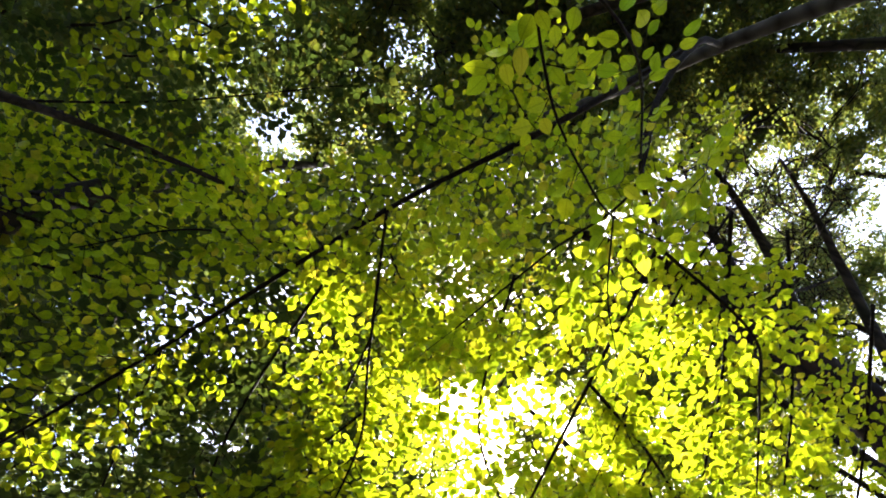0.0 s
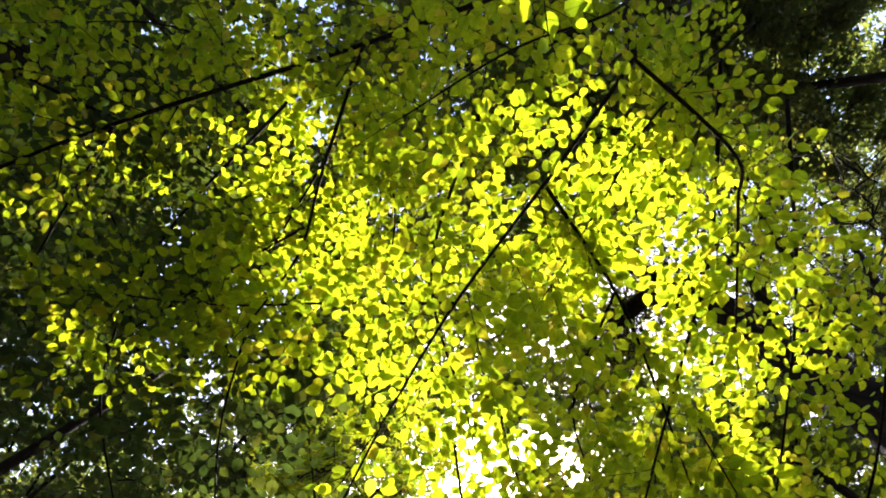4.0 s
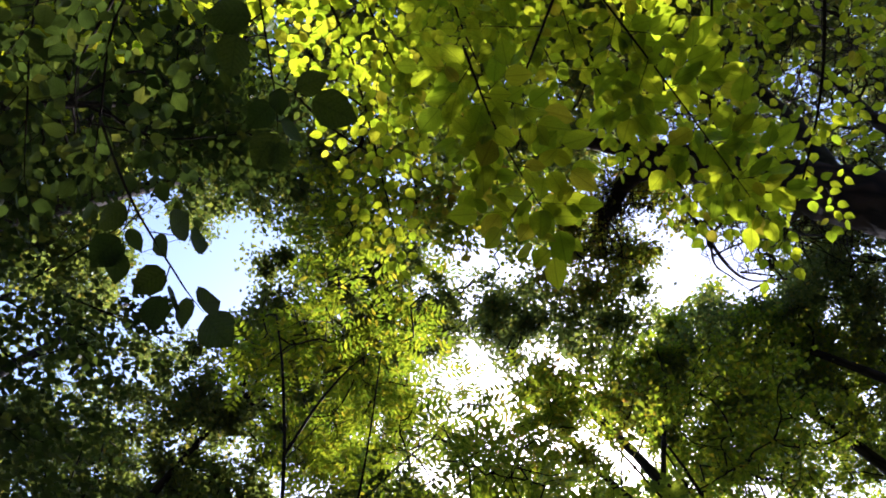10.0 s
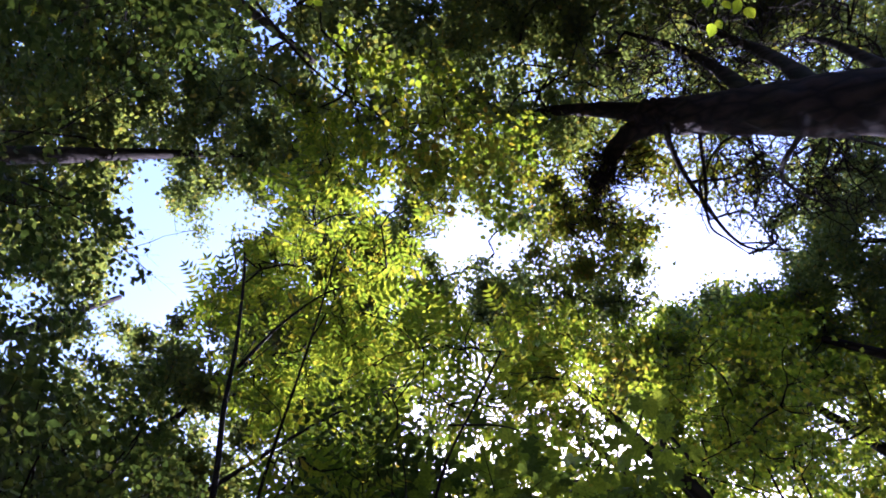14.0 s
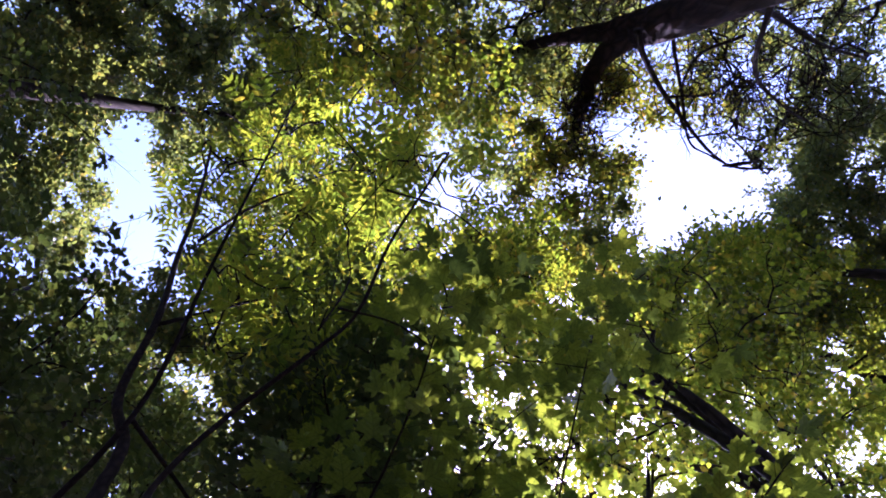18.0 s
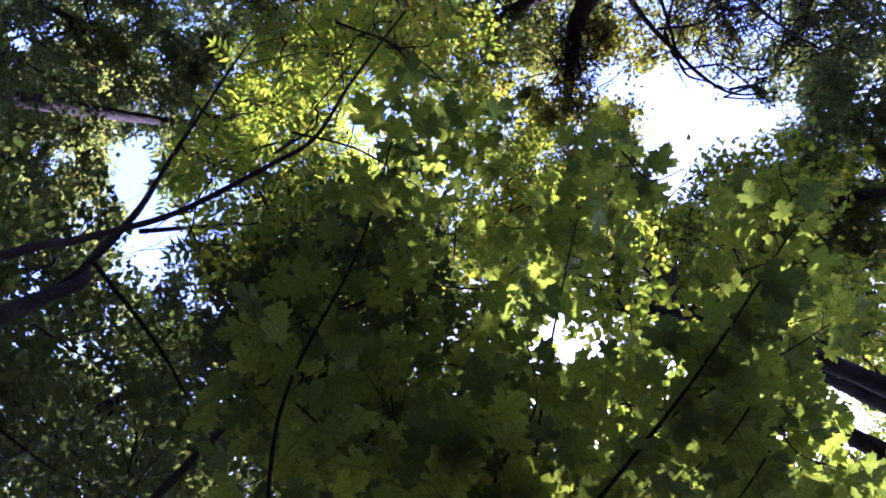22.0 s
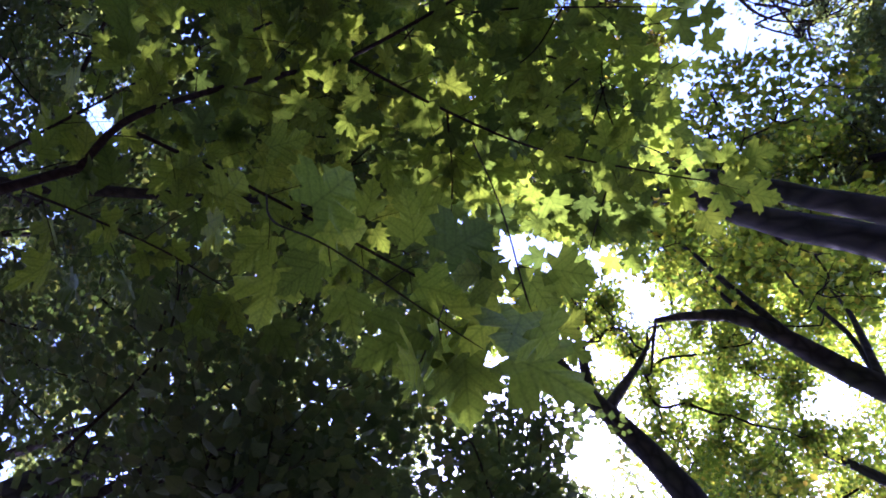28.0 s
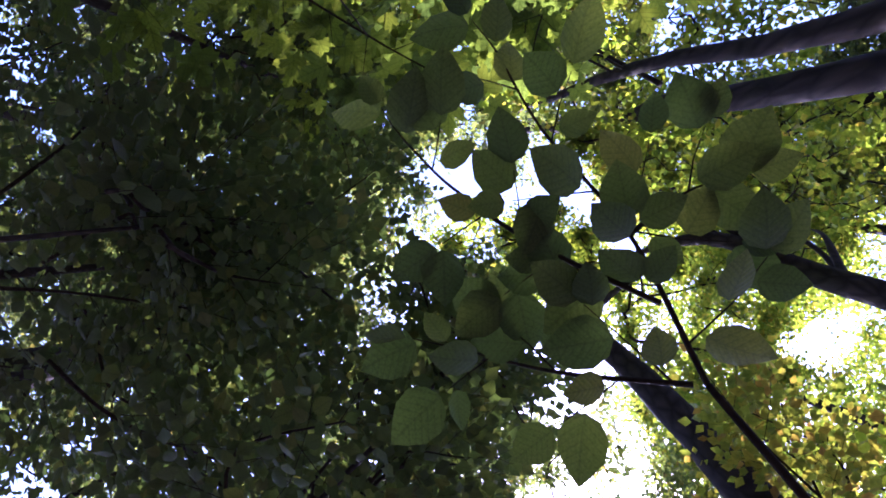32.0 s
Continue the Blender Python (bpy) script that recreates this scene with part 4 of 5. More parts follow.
wood("branch", [(-1.3, 5.3, 5.0), (-0.8, 5.3, 6.0), (-0.3, 5.4, 7.0), (0.1, 5.6, 7.8)], 0.02, 0.006, ash, TWIG, 6, 6)
wood("dead_twig", [(-1.5, 4.75, 6.1), (-1.2, 4.55, 6.3), (-1.0, 4.45, 6.3)], 0.008, 0.003, ash, SMOOTH_BARK, 5, 4, label="bare pale twig")
wood("dead_twig", [(-1.75, 3.95, 6.9), (-1.4, 3.8, 7.0), (-1.1, 3.85, 7.0)], 0.008, 0.003, ash, SMOOTH_BARK, 5, 4, label="bare pale twig")
G = Growth(62, leaf=0.40)
r = G.rng
ASH_STEMS = np.vstack([glide(S1, 6)[-40:], glide([(-1.5, 4.7, 6.1), (-1.2, 4.4, 6.7), (-0.8, 4.2, 7.3), (-0.2, 4.2, 7.8)], 4), glide([(-1.3, 5.3, 5.0), (-0.8, 5.3, 6.0), (-0.3, 5.4, 7.0), (0.1, 5.6, 7.8)], 4)])


def fronds(g, centre, radii, tips, each, size):
    """Tufts of feathered leaves at branch tips spread through a crown; returns the tips."""
    r = g.rng
    p = unit(r.normal(size=(tips, 3))) * (r.uniform(0, 1, (tips, 1)) ** 0.4) * np.array(radii) + np.array(centre)
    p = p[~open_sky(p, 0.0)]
    for q in p:
        turn, lean = r.uniform(0, 6.3), 0.25 * r.normal(size=3)
        for k in range(max(3, int(each * r.uniform(0.6, 1.4)))):
            a = turn + 2.4 * k
            d = np.array((math.cos(a), math.sin(a), r.uniform(-0.45, 0.15)))
            g.pos.append(q + 0.05 * r.normal(size=3))
            g.along.append(d)
            g.up.append(np.array((0, 0, 1.0)) + lean + 0.15 * r.normal(size=3))
            g.size.append(size * r.uniform(0.7, 1.2))
    return p


for centre, radii, n, each in (((-1.0, 5.0, 7.6), (1.2, 1.9, 0.9), 62, 6), ((-0.5, 3.3, 8.4), (1.3, 1.2, 0.6), 26, 6), ((0.45, 3.4, 6.6), (0.5, 0.5, 0.3), 7, 6),
                               ((0.9, 6.1, 7.6), (0.9, 0.9, 0.5), 22, 6), ((0.8, 5.1, 7.6), (0.7, 0.5, 0.4), 16, 6), ((1.9, 5.5, 7.8), (0.6, 0.5, 0.4), 10, 6), ((1.8, 6.5, 7.9), (0.6, 0.6, 0.4), 8, 5), ((-2.6, 4.2, 7.6), (0.5, 0.6, 0.4), 5, 5), ((-0.5, 6.4, 6.9), (0.8, 0.8, 0.5), 10, 5), ((0.4, 5.6, 7.4), (0.5, 0.4, 0.3), 4, 5)):
    tips = fronds(G, centre, radii, n, each, 0.42)
    limbs(ash, rng, ASH_STEMS, tips, 20, 0.014, TWIG)
G.twigs.append(tube_arrays(np.array([(-1.5, 4.7, 6.1), (-1.45, 4.6, 6.2), (-1.4, 4.5, 6.35)]), [0.006, 0.005, 0.003], 4))
G.close(ash, ASH_BLADES, PINNATE, ASH, 250, "feathered ash leaves", keep=lambda p: ~sun_lane(p))

# broad-leaved middle tier behind it
rng = np.random.default_rng(65)
mid = thing("hornbeam", (-2.8, -2.6, 0), "slender hornbeam with yellow-green leaves under the canopy", "tree")
HB = [(-2.8, -2.6, -0.2), (-2.5, -1.8, 4), (-1.9, -0.3, 7.0), (-1.1, 1.2, 8.4), (0.2, 2.2, 9.3)]
wood("trunk", HB, 0.036, 0.01, mid, TWIG, 9, 8, 0.04, rng)
c1 = crown(mid, rng, (-0.3, 2.2, 8.9), (1.7, 1.1, 0.6), 0.11, ASH, 1.7, OVATE_FAR, thin=0.9)
c2 = crown(mid, rng, (0.6, 2.6, 9.2), (0.8, 0.7, 0.4), 0.11, GOLDEN, 1.3, OVATE_FAR, label="yellow turning leaves", thin=0.6)
c4 = crown(mid, rng, (1.4, 2.9, 10.0), (0.9, 0.8, 0.4), 0.11, ASH, 1.6, OVATE_FAR, thin=0.5)
c3 = crown(mid, rng, (-1.6, 0.6, 9.2), (1.6, 1.2, 0.7), 0.11, CANOPY, 1.7, OVATE_FAR, thin=0.97)
limbs(mid, rng, glide(HB, 6)[12:], np.vstack([c1, c2, c3]), 24, 0.02, TWIG)

# ---- beech branches over the start of the path ----
rng = np.random.default_rng(71)
beech = thing("beech_tree", (4.6, -2.6, 0), "beech with grey trunk and low spreading sunlit branches", "tree")
wood("trunk", [(4.6, -2.6, -0.2), (4.1, -2.3, 2.5), (3.5, -2.0, 4.5), (2.95, -1.7, 5.5), (2.36, -1.45, 5.95), (1.75, -1.1, 6.6), (1.2, -0.8, 7.6)], 0.105, 0.035, beech, SMOOTH_BARK, 14, 8, 0.03, rng)
wood("limb", [(2.36, -1.45, 5.95), (1.9, -1.5, 5.5), (1.39, -1.28, 5.0), (1.0, -0.9, 4.5), (0.9, -0.57, 4.05)], 0.03, 0.013, beech, TWIG, 8, 6, 0.04, rng)
G = Growth(72, leaf=0.064, gap=0.040)
G.spacing = 1.35
G.branch(beech, [(1.9, -1.5, 5.5), (0.54, -1.11, 4.72), (0.21, -0.99, 4.68), (-0.49, -0.74, 4.6), (-1.69, -0.28, 4.12), (-2.5, 0.05, 3.95)], 0.026, 0.008, 0.85, 0.10, 0.22)
# D holds leaves meant as shaded; SHADE puts that into their colour
D = Growth(73, leaf=0.066, gap=0.042)
D.spacing = 1.3
G.branch(beech, [(-0.49, -0.74, 4.6), (-0.68, -0.02, 4.2), (-0.77, 0.37, 4.0), (-0.98, 0.68, 3.8)], 0.011, 0.005, 0.75, 0.08)
D.branch(beech, [(-0.98, 0.68, 3.8), (-1.03, 1.08, 3.5), (-1.0, 1.6, 3.25)], 0.006, 0.003, 0.6, 0.10)
G.branch(beech, [(0.9, -0.57, 4.05), (0.68, -0.3, 3.9), (0.43, 0.0, 3.75), (0.01, 0.48, 3.47), (-0.28, 0.91, 3.3)], 0.013, 0.005, 0.75, 0.10, 0.05)
D.branch(beech, [(-0.28, 0.91, 3.3), (-0.48, 1.27, 3.1), (-0.55, 1.6, 3.0)], 0.005, 0.003, 0.5, 0.10)
G.branch(beech, [(-0.75, 0.25, 4.05), (-1.2, 0.5, 3.95), (-1.8, 0.85, 3.85)], 0.008, 0.003, 0.7, 0.09)
G.branch(beech, [(-0.66, -0.1, 4.25), (-1.0, 0.45, 4.1), (-1.35, 1.0, 3.95)], 0.008, 0.003, 0.6, 0.09)
G.branch(beech, [(-0.5, -0.5, 4.5), (-0.3, 0.2, 4.25), (-0.45, 0.9, 4.0)], 0.008, 0.003, 0.6, 0.09)
G.branch(beech, [(0.87, -0.56, 4.0), (1.28, -0.12, 3.8), (1.21, 0.1, 3.6), (1.2, 0.6, 3.5)], 0.011, 0.004, 0.6, 0.11)
G.branch(beech, [(0.01, 0.48, 3.47), (-0.5, 0.5, 3.55), (-1.1, 0.55, 3.7), (-1.8, 0.5, 3.8)], 0.008, 0.003, 0.5, 0.11)
G.branch(beech, [(0.43, 0.03, 3.75), (0.75, 0.5, 3.7), (1.0, 1.0, 3.75), (1.25, 1.6, 3.75), (1.5, 2.0, 3.7)], 0.010, 0.004, 0.6, 0.10)
G.branch(beech, [(1.45, -0.6, 4.3), (1.42, 0.36, 4.15), (1.2, 0.9, 3.9), (0.95, 1.35, 3.6), (0.72, 1.75, 3.3)], 0.012, 0.004, 0.6, 0.10)
G.branch(beech, [(1.9, -0.4, 4.4), (1.95, 0.6, 4.2), (1.85, 1.3, 4.0), (1.75, 2.0, 3.85)], 0.012, 0.004, 0.75, 0.10)
G.branch(beech, [(2.6, 0.2, 4.4), (2.45, 1.0, 4.1), (2.35, 1.7, 3.95), (2.2, 2.3, 3.9)], 0.012, 0.004, 0.7, 0.10)
G.branch(beech, [(0.2, -0.4, 4.3), (-0.1, 0.5, 4.1), (0.1, 1.3, 3.9), (0.2, 2.0, 3.8)], 0.010, 0.004, 0.7, 0.11)
D.branch(beech, [(-0.9, -0.4, 4.4), (-1.5, 0.3, 4.1), (-1.8, 1.0, 3.9), (-1.7, 1.7, 3.7)], 0.010, 0.004, 0.7, 0.11)
G.branch(beech, [(1.2, -1.1, 4.75), (0.8, -0.8, 4.2), (0.3, -0.6, 4.0), (-0.2, -0.3, 3.9)], 0.010, 0.004, 0.65, 0.09)
G.branch(beech, [(-0.9, -0.55, 4.5), (-1.5, -0.8, 4.4), (-2.1, -0.8, 4.3)], 0.008, 0.003, 0.5, 0.13)
D.branch(beech, [(-1.7, -0.28, 4.12), (-2.2, 0.5, 4.0), (-2.4, 0.9, 3.9)], 0.008, 0.003, 0.7, 0.10)
G.branch(beech, [(1.45, -0.6, 4.3), (1.0, -0.3, 4.0), (0.7, 0.1, 3.8), (0.4, 0.5, 3.6)], 0.008, 0.003, 0.6, 0.09)
G.branch(beech, [(0.2, 0.9, 3.55), (0.25, 1.2, 3.6), (0.35, 1.5, 3.6)], 0.008, 0.003, 0.5, 0.09)
G.branch(beech, [(0.75, 0.5, 3.7), (0.6, 1.1, 3.75), (0.75, 1.6, 3.8)], 0.008, 0.003, 0.5, 0.09)
# upper sprays of the same tree
for i in range(16):
    e = np.array((rng.uniform(-1.9, 1.6), rng.uniform(-0.7, 1.9), rng.uniform(4.9, 6.3)))
    s = e + np.array((rng.uniform(0.5, 1.0), rng.uniform(-1.0, -0.4), rng.uniform(0.0, 0.3)))
    (G if i % 3 else D).branch(beech, [s, (s + e) / 2 + rng.normal(size=3) * 0.1, e], 0.010, 0.003, 0.6, 0.12)
# thin twig with large sunlit leaves
G.leaf = 0.078
G.branch(beech, [(1.0, -0.9, 4.5), (0.5, -1.5, 3.6), (0.08, -1.75, 3.3), (0.11, -1.4, 3.35), (0.26, -1.1, 3.42), (0.38, -0.94, 3.46), (0.57, -0.82, 3.5)], 0.007, 0.003, 0.3, 0.09, 0.3, level=0)
G.branch(beech, [(0.38, -0.94, 3.46), (0.3, -0.7, 3.3), (0.3, -0.5, 3.2)], 0.004, 0.002, 0.2, 0.09, level=0)
G.branch(beech, [(1.2, -0.9, 4.4), (0.95, -1.0, 3.8), (0.72, -0.98, 3.55)], 0.004, 0.002, 0.25, 0.09, 0.3, level=0)
# low twigs just over head height
G.leaf, D.leaf = 0.105, 0.105
D.branch(beech, [(0.0, 0.95, 3.2), (0.05, 1.2, 2.8), (0.1, 1.4, 2.68), (0.12, 1.65, 2.62)], 0.005, 0.002, 0.2, 0.12, 0.45, level=0)
G.branch(beech, [(0.6, 1.45, 3.3), (0.68, 1.75, 3.2), (0.8, 2.02, 3.15)], 0.005, 0.002, 0.3, 0.10, 0.1)
G.branch(beech, [(1.2, 1.2, 3.7), (1.5, 1.7, 3.6), (1.72, 2.1, 3.5)], 0.005, 0.002, 0.3, 0.10, 0.1)
D.branch(beech, [(-0.55, 1.6, 3.0), (-0.35, 1.85, 2.75), (-0.17, 2.08, 2.6)], 0.005, 0.002, 0.16, 0.10, 0.5, level=0)
D.branch(beech, [(-0.55, 1.2, 3.2), (-0.8, 1.4, 3.3), (-0.95, 1.65, 3.45)], 0.005, 0.002, 0.25, 0.10, 0.3, level=0)
D.close(beech, SHADE_BLADES, OVATE_FAR, SHADE, 90, "dark green leaves coloured as shaded", keep=lambda p: (p[:, 2] < 2.9) | ~open_sky(p, 0.0))
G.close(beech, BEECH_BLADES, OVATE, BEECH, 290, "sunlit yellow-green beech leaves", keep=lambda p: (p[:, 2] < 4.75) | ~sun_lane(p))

# upper tiers of the same kind of foliage
rng = np.random.default_rng(75)
tall = thing("young_beech", (-5.2, -2.2, 0), "young beech with layered shaded foliage", "tree")
wood("trunk", [(-5.3, -2.2, -0.2), (-5.0, -2.1, 3), (-4.4, -1.7, 6), (-3.6, -1.2, 8)], 0.10, 0.03, tall, BARK, 10, 8, 0.03, rng)
# lit and shaded leaves differ by colour only: BEECH in H, SHADE in G
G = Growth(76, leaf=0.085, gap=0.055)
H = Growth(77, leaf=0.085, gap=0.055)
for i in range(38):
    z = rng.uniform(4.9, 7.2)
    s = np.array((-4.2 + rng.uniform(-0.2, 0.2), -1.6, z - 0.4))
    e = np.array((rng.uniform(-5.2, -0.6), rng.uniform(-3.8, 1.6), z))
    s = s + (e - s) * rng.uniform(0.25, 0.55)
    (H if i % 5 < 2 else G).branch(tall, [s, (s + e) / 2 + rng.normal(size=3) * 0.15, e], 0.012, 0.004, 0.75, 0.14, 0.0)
H.close(tall, BEECH_BLADES, OVATE_FAR, BEECH, 60, "yellow-green leaves coloured as sunlit")
G.close(tall, SHADE_BLADES, OVATE_LOW, SHADE, 150, "green beech leaves coloured as shaded", keep=lambda p: ~sun_lane(p))

# dark understorey beside the path; SHADE puts the shade into the leaf colour
def shrub(seed, base, top, spread, count, leaf, label, zlo, zhi, material=SHADE, stem_r=0.06):
    rng = np.random.default_rng(seed)
    t = thing("understorey_tree", base, label, "tree", "understorey trees")
    wood("trunk", [(*base[:2], -0.2), ((base[0] + top[0]) / 2, (base[1] + top[1]) / 2, zlo * 0.6), top], stem_r, stem_r * 0.3, t, TWIG, 8, 8, 0.04, rng)
    G = Growth(seed + 1, leaf=leaf, gap=0.06)
    for i in range(count):
        z = rng.uniform(zlo, zhi)
        e = np.array((top[0] + spread[0] * rng.uniform(-1, 1), top[1] + spread[1] * rng.uniform(-1, 1), z))
        k = min(1.0, z / top[2])
        s = np.array((base[0] + (top[0] - base[0]) * k, base[1] + (top[1] - base[1]) * k, z - 0.5))
        s = s + (e - s) * rng.uniform(0.2, 0.5)
        G.branch(t, [s, (s + e) / 2 + rng.normal(size=3) * 0.12, e], 0.01, 0.004, 0.65, 0.16, 0.0)
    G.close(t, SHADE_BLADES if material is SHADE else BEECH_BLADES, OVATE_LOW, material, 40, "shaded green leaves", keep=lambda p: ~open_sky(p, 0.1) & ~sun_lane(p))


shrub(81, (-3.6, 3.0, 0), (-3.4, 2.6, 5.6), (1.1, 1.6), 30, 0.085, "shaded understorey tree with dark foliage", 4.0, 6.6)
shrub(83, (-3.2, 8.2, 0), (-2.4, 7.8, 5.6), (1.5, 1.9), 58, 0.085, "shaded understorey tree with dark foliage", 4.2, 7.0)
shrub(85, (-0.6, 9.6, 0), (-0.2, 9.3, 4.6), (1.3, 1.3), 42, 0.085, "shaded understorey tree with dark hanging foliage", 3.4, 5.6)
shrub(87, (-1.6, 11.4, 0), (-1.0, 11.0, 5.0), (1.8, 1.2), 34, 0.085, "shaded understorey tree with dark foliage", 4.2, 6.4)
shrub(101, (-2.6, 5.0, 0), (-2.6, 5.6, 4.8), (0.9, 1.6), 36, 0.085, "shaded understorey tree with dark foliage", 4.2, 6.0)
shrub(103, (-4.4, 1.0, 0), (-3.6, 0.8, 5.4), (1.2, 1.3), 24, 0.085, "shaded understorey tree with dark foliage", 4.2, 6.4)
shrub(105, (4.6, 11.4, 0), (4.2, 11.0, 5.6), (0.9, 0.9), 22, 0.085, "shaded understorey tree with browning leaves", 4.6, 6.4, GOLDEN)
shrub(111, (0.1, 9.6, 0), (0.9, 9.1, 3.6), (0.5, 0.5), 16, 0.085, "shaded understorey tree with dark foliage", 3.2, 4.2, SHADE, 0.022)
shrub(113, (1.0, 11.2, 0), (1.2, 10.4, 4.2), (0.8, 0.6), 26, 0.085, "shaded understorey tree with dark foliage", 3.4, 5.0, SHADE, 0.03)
# added above the maple to block light from its left half
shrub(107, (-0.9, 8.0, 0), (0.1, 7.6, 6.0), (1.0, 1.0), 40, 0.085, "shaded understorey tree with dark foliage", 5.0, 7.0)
# added tier that keeps skylight off the beech leaves below
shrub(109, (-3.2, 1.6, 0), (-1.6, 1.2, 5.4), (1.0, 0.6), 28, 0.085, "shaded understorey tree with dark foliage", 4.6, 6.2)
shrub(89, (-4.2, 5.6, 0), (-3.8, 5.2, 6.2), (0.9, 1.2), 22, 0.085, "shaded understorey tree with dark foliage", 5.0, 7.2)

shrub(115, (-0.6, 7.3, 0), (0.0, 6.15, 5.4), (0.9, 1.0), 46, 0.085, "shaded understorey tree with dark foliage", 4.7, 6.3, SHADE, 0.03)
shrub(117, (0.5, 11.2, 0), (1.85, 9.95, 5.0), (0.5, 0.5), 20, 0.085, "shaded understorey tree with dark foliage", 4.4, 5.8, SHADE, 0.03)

# ---- maple branches over the last part of the path ----
rng = np.random.default_rng(91)
maple = thing("maple_sapling", (-0.6, 8.3, 0), "young maple with broad shaded green leaves and slim branches", "tree")
wood("trunk", [(-0.75, 8.5, -0.1), (-0.6, 8.3, 1.6), (-0.1, 7.95, 2.7), (0.3, 7.8, 2.95)], 0.035, 0.018, maple, TWIG, 8, 8)
G = Growth(92, leaf=0.165, gap=0.085, angle=1.2, flop=0.22, stalk=0.06, lift=0.07)
ML = dict(reach=0.32, step=0.13, level=0)
G.branch(maple, [(0.3, 7.8, 2.95), (0.51, 7.6, 3.0), (0.84, 7.38, 3.3), (1.16, 7.22, 3.55), (1.77, 6.84, 3.75), (2.1, 6.6, 3.85), (2.5, 6.3, 4.0)], 0.016, 0.005, **ML)
G.branch(maple, [(1.16, 7.22, 3.55), (1.6, 7.45, 3.75), (2.05, 7.64, 3.9), (2.6, 7.75, 4.1), (2.95, 7.81, 4.2)], 0.009, 0.004, **ML)
G.branch(maple, [(0.5, 7.66, 3.02), (0.93, 7.9, 3.22), (1.64, 8.33, 3.45), (1.95, 8.5, 3.55)], 0.009, 0.003, **ML)
G.branch(maple, [(1.6, 7.45, 3.75), (1.6, 7.75, 3.85), (1.57, 8.05, 3.9)], 0.006, 0.003, **ML)
G.branch(maple, [(0.13, 7.89, 2.9), (0.35, 7.98, 2.92), (0.62, 8.12, 3.0), (0.8, 8.26, 3.1)], 0.006, 0.003, **ML)
G.branch(maple, [(-0.1, 7.8, 2.85), (0.15, 7.6, 3.0), (0.35, 7.45, 3.1), (0.6, 7.2, 3.3)], 0.008, 0.003, **ML)
G.branch(maple, [(0.05, 7.3, 3.2), (0.16, 6.5, 3.5), (0.5, 5.97, 3.8), (0.67, 5.68, 3.9), (0.85, 5.3, 4.0)], 0.010, 0.004, **ML)
G.branch(maple, [(0.7, 7.2, 3.3), (0.98, 6.91, 3.6), (1.19, 6.74, 3.8), (1.22, 6.45, 3.9)], 0.008, 0.003, **ML)
G.branch(maple, [(1.5, 7.0, 3.7), (1.9, 6.9, 3.9), (2.4, 6.85, 4.1), (2.8, 6.8, 4.3)], 0.008, 0.003, **ML)
G.branch(maple, [(0.3, 6.6, 3.6), (0.0, 6.4, 3.8), (-0.3, 6.5, 4.0)], 0.006, 0.003, **ML)
G.branch(maple, [(0.9, 7.4, 3.3), (0.7, 6.9, 3.6), (0.45, 6.5, 3.9)], 0.006, 0.003, **ML)
for i in range(38):
    s = np.array((rng.uniform(0.0, 2.6), rng.uniform(6.1, 7.9), rng.uniform(3.9, 4.9)))
    if s[0] > 1.4:
        s[1] = 6.75 + 0.65 * (s[1] - 6.1)
    e = s + np.array((rng.uniform(-0.6, 0.8), rng.uniform(-0.4, 0.6), rng.uniform(0.0, 0.3)))
    G.branch(maple, [s, (s + e) / 2 + rng.normal(size=3) * 0.05, e], 0.006, 0.003, **ML)
for i in range(15):
    s = np.array((rng.uniform(0.8, 2.7), rng.uniform(5.3, 6.5), rng.uniform(4.6, 5.7)))
    e = s + np.array((rng.uniform(-0.4, 0.6), rng.uniform(-0.5, 0.3), rng.uniform(0.0, 0.3)))
    G.branch(maple, [s, (s + e) / 2 + rng.normal(size=3) * 0.05, e], 0.006, 0.003, **ML)
wood("branch", [(0.9, 7.4, 3.3), (1.3, 6.7, 4.2), (1.7, 6.1, 4.9), (2.0, 5.7, 5.4)], 0.010, 0.004, maple, TWIG, 6, 6)
G.branch(maple, [(1.64, 8.33, 3.45), (1.7, 8.4, 2.9), (1.76, 8.42, 2.45)], 0.004, 0.002, 0.1, 0.2, 0.7, level=0)
G.branch(maple, [(1.72, 7.6, 3.75), (1.9, 8.0, 3.0), (2.0, 8.28, 2.42)], 0.004, 0.002, 0.1, 0.2, 0.7, level=0)
G.leaf = 0.2
G.branch(maple, [(0.93, 7.9, 3.22), (1.2, 8.05, 2.8), (1.5, 8.15, 2.55), (1.85, 8.35, 2.42)], 0.005, 0.002, 0.14, 0.22, 0.3, level=0)
G.close(maple, MAPLE_BLADES, PALM, MAPLE, 290, "broad lobed maple leaves", keep=lambda p: ~open_sky(p, 0.1))

# slim arching stems across the path
stem = thing("arching_sapling", (-1.3, 6.6, 0), "slim dark sapling arching over the path", "tree")
rng = np.random.default_rng(95)
wood("trunk", [(-1.3, 6.6, -0.1), (-1.0, 6.2, 1.8), (-0.19, 5.78, 2.7), (-0.24, 5.66, 3.2), (-0.13, 5.56, 3.6), (0.2, 5.38, 3.9), (0.4, 5.24, 4.1), (0.57, 4.91, 4.4), (0.79, 4.62, 4.6), (0.99, 4.36, 4.8)], 0.018, 0.007, stem, TWIG, 8, 8, 0.04, rng)
wood("branch", [(-1.2, 6.1, 3.0), (-0.8, 5.62, 3.9), (-0.62, 4.9, 4.6), (-0.42, 4.2, 5.2), (-0.3, 3.6, 5.8)], 0.018, 0.006, stem, TWIG, 7, 8, 0.04, rng)
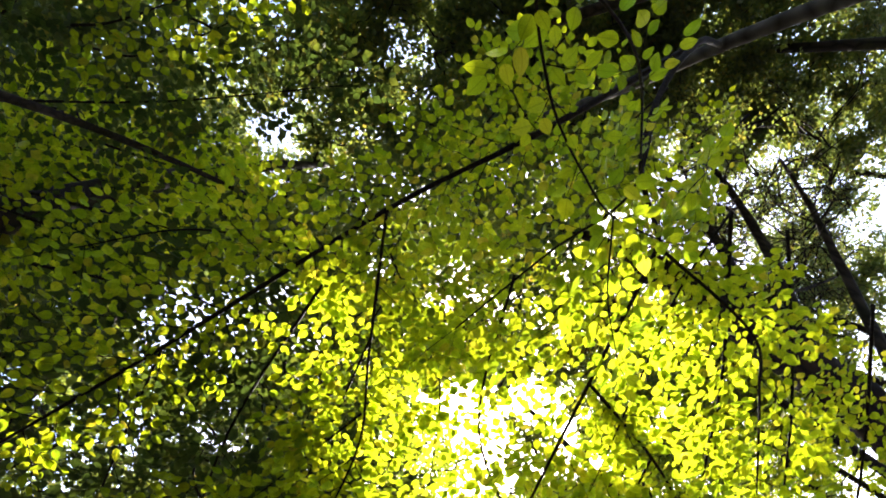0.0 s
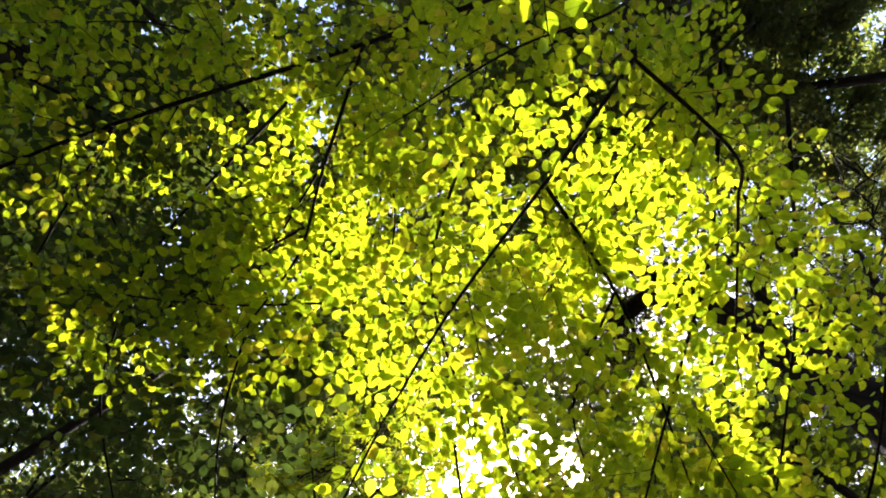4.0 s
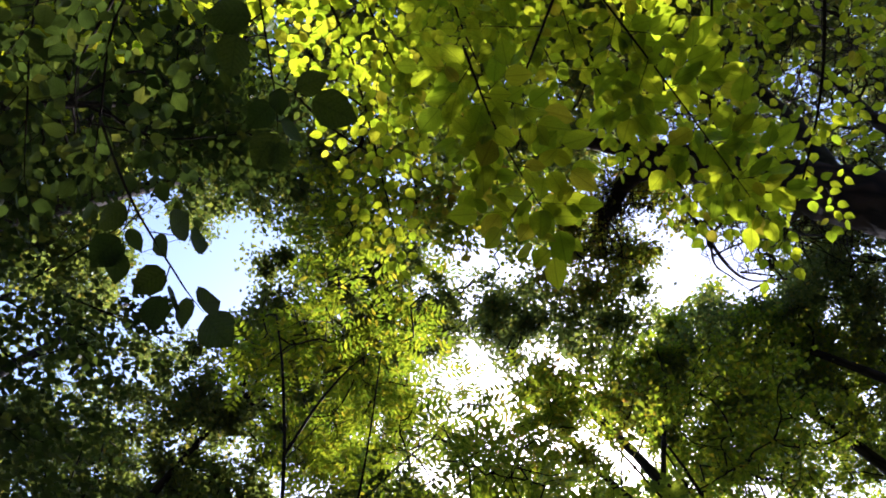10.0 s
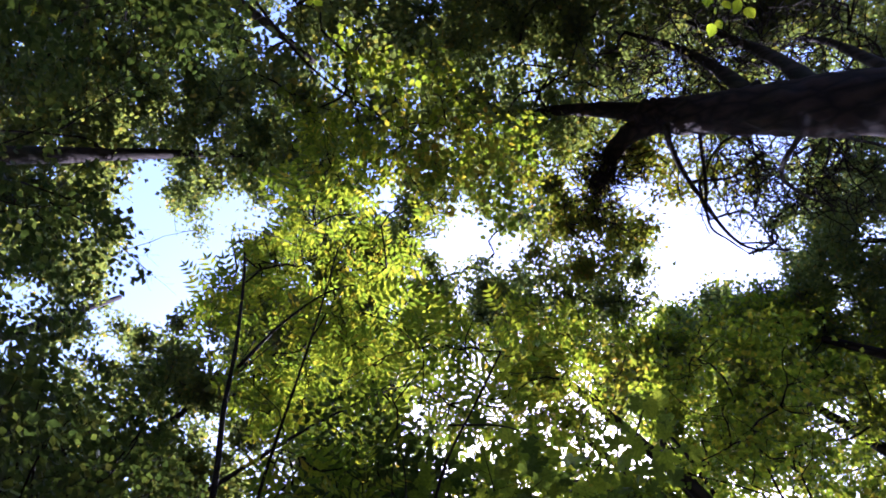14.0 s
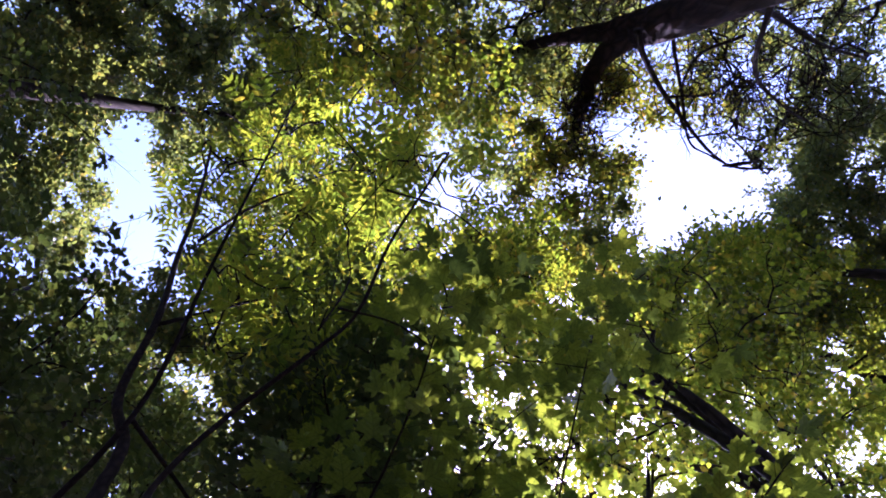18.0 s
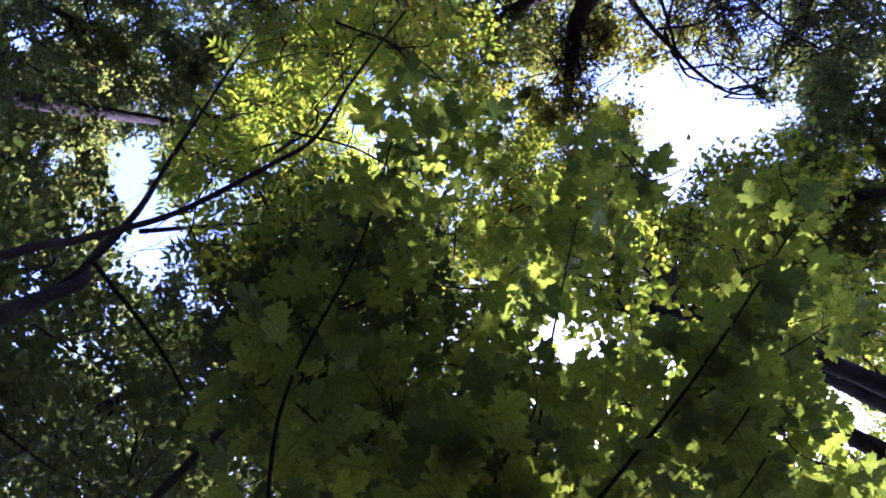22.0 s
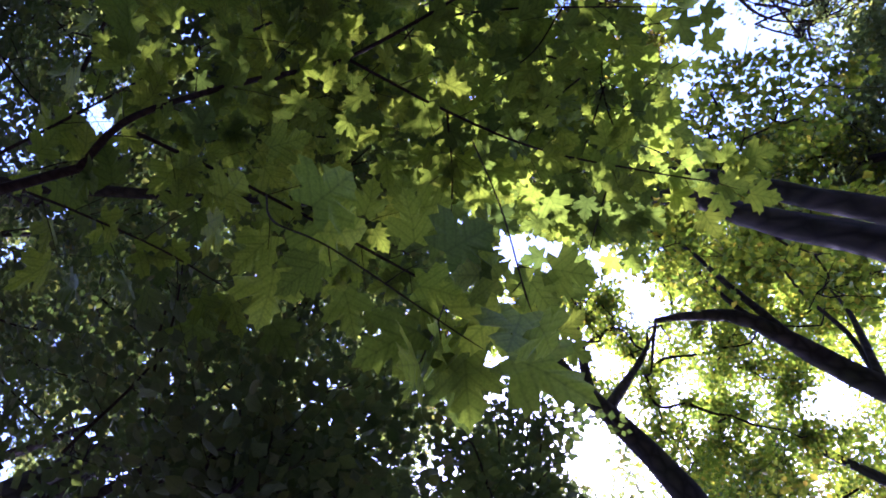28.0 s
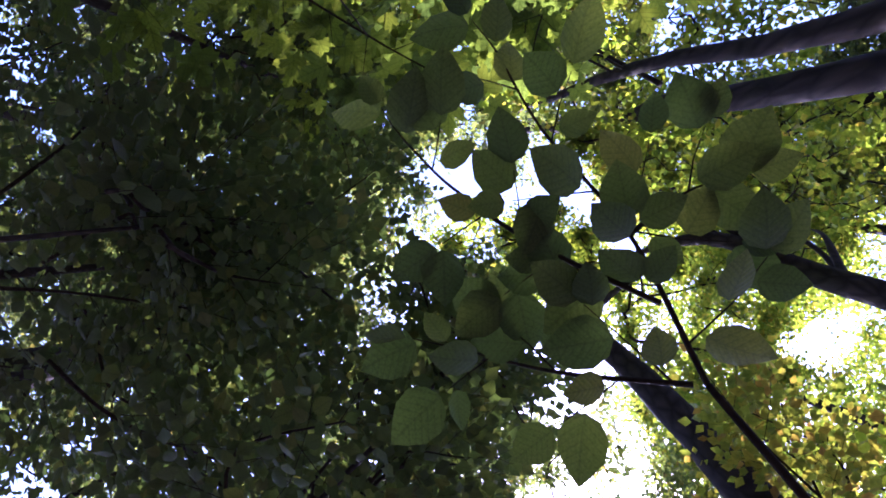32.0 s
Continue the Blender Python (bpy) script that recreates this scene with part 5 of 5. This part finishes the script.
wood("branch", [(-0.8, 5.62, 3.9), (-0.6, 6.1, 3.95), (-0.5, 6.4, 3.95)], 0.014, 0.006, stem, TWIG, 6, 6, 0.04, rng)
wood("branch", [(0.2, 5.3, 4.0), (0.3, 5.1, 4.4), (0.2, 4.9, 4.9)], 0.008, 0.003, stem, TWIG, 5, 6)
wood("branch", [(0.62, 4.6, 4.25), (0.95, 4.75, 4.5), (1.2, 5.0, 4.8)], 0.008, 0.003, stem, TWIG, 5, 6)
wood("branch", [(0.3, 5.2, 4.05), (0.6, 5.35, 4.15), (0.85, 5.6, 4.2)], 0.008, 0.003, stem, TWIG, 5, 6)
G = Growth(96, leaf=0.36)
STEMS = np.array([(0.2, 5.38, 3.9), (0.57, 4.91, 4.4), (0.99, 4.36, 4.8), (-0.62, 4.9, 4.6), (-0.3, 3.6, 5.8), (0.2, 4.9, 4.9)])
for centre, radii, n in (((0.5, 4.2, 5.2), (0.6, 0.8, 0.35), 9), ((-0.3, 5.3, 5.0), (0.8, 0.6, 0.4), 9)):
    tips = fronds(G, centre, radii, n, 5, 0.36)
    limbs(stem, rng, STEMS, tips, 12, 0.008, TWIG)
G.twigs.append(tube_arrays(np.array([(0.2, 5.3, 4.0), (0.22, 5.2, 4.2), (0.2, 5.0, 4.6)]), [0.006, 0.005, 0.003], 4))
G.close(stem, ASH_BLADES, PINNATE, ASH, 130, "feathered leaves", keep=lambda p: ~open_sky(p, 0.1))

# ---- low hazel-like sprays at the end of the path ----
low = thing("low_beech_shrub", (3.4, 10.9, 0), "low beech shrub with large shaded leaves over the path", "shrub")
wood("stem", [(3.4, 10.9, -0.1), (3.2, 10.4, 1.2), (2.95, 9.95, 1.95), (2.62, 9.5, 2.25)], 0.016, 0.006, low, TWIG, 7, 8)
G = Growth(99, leaf=0.105, gap=0.06, flop=0.3)
LS = dict(reach=0.17, step=0.10, level=0)
G.branch(low, [(2.62, 9.5, 2.25), (2.52, 9.27, 2.3), (2.38, 9.08, 2.33), (2.3, 8.93, 2.34)], 0.005, 0.002, **LS)
G.branch(low, [(2.56, 9.38, 2.27), (2.36, 9.28, 2.3), (2.22, 9.18, 2.3), (2.14, 9.1, 2.3)], 0.005, 0.002, **LS)
G.branch(low, [(2.6, 9.5, 2.25), (2.4, 9.5, 2.3), (2.22, 9.47, 2.33)], 0.005, 0.002, **LS)
G.branch(low, [(2.52, 9.27, 2.3), (2.58, 9.22, 2.32), (2.63, 9.19, 2.33)], 0.005, 0.002, **LS)
# these leaves get their shade from the SHADE colour
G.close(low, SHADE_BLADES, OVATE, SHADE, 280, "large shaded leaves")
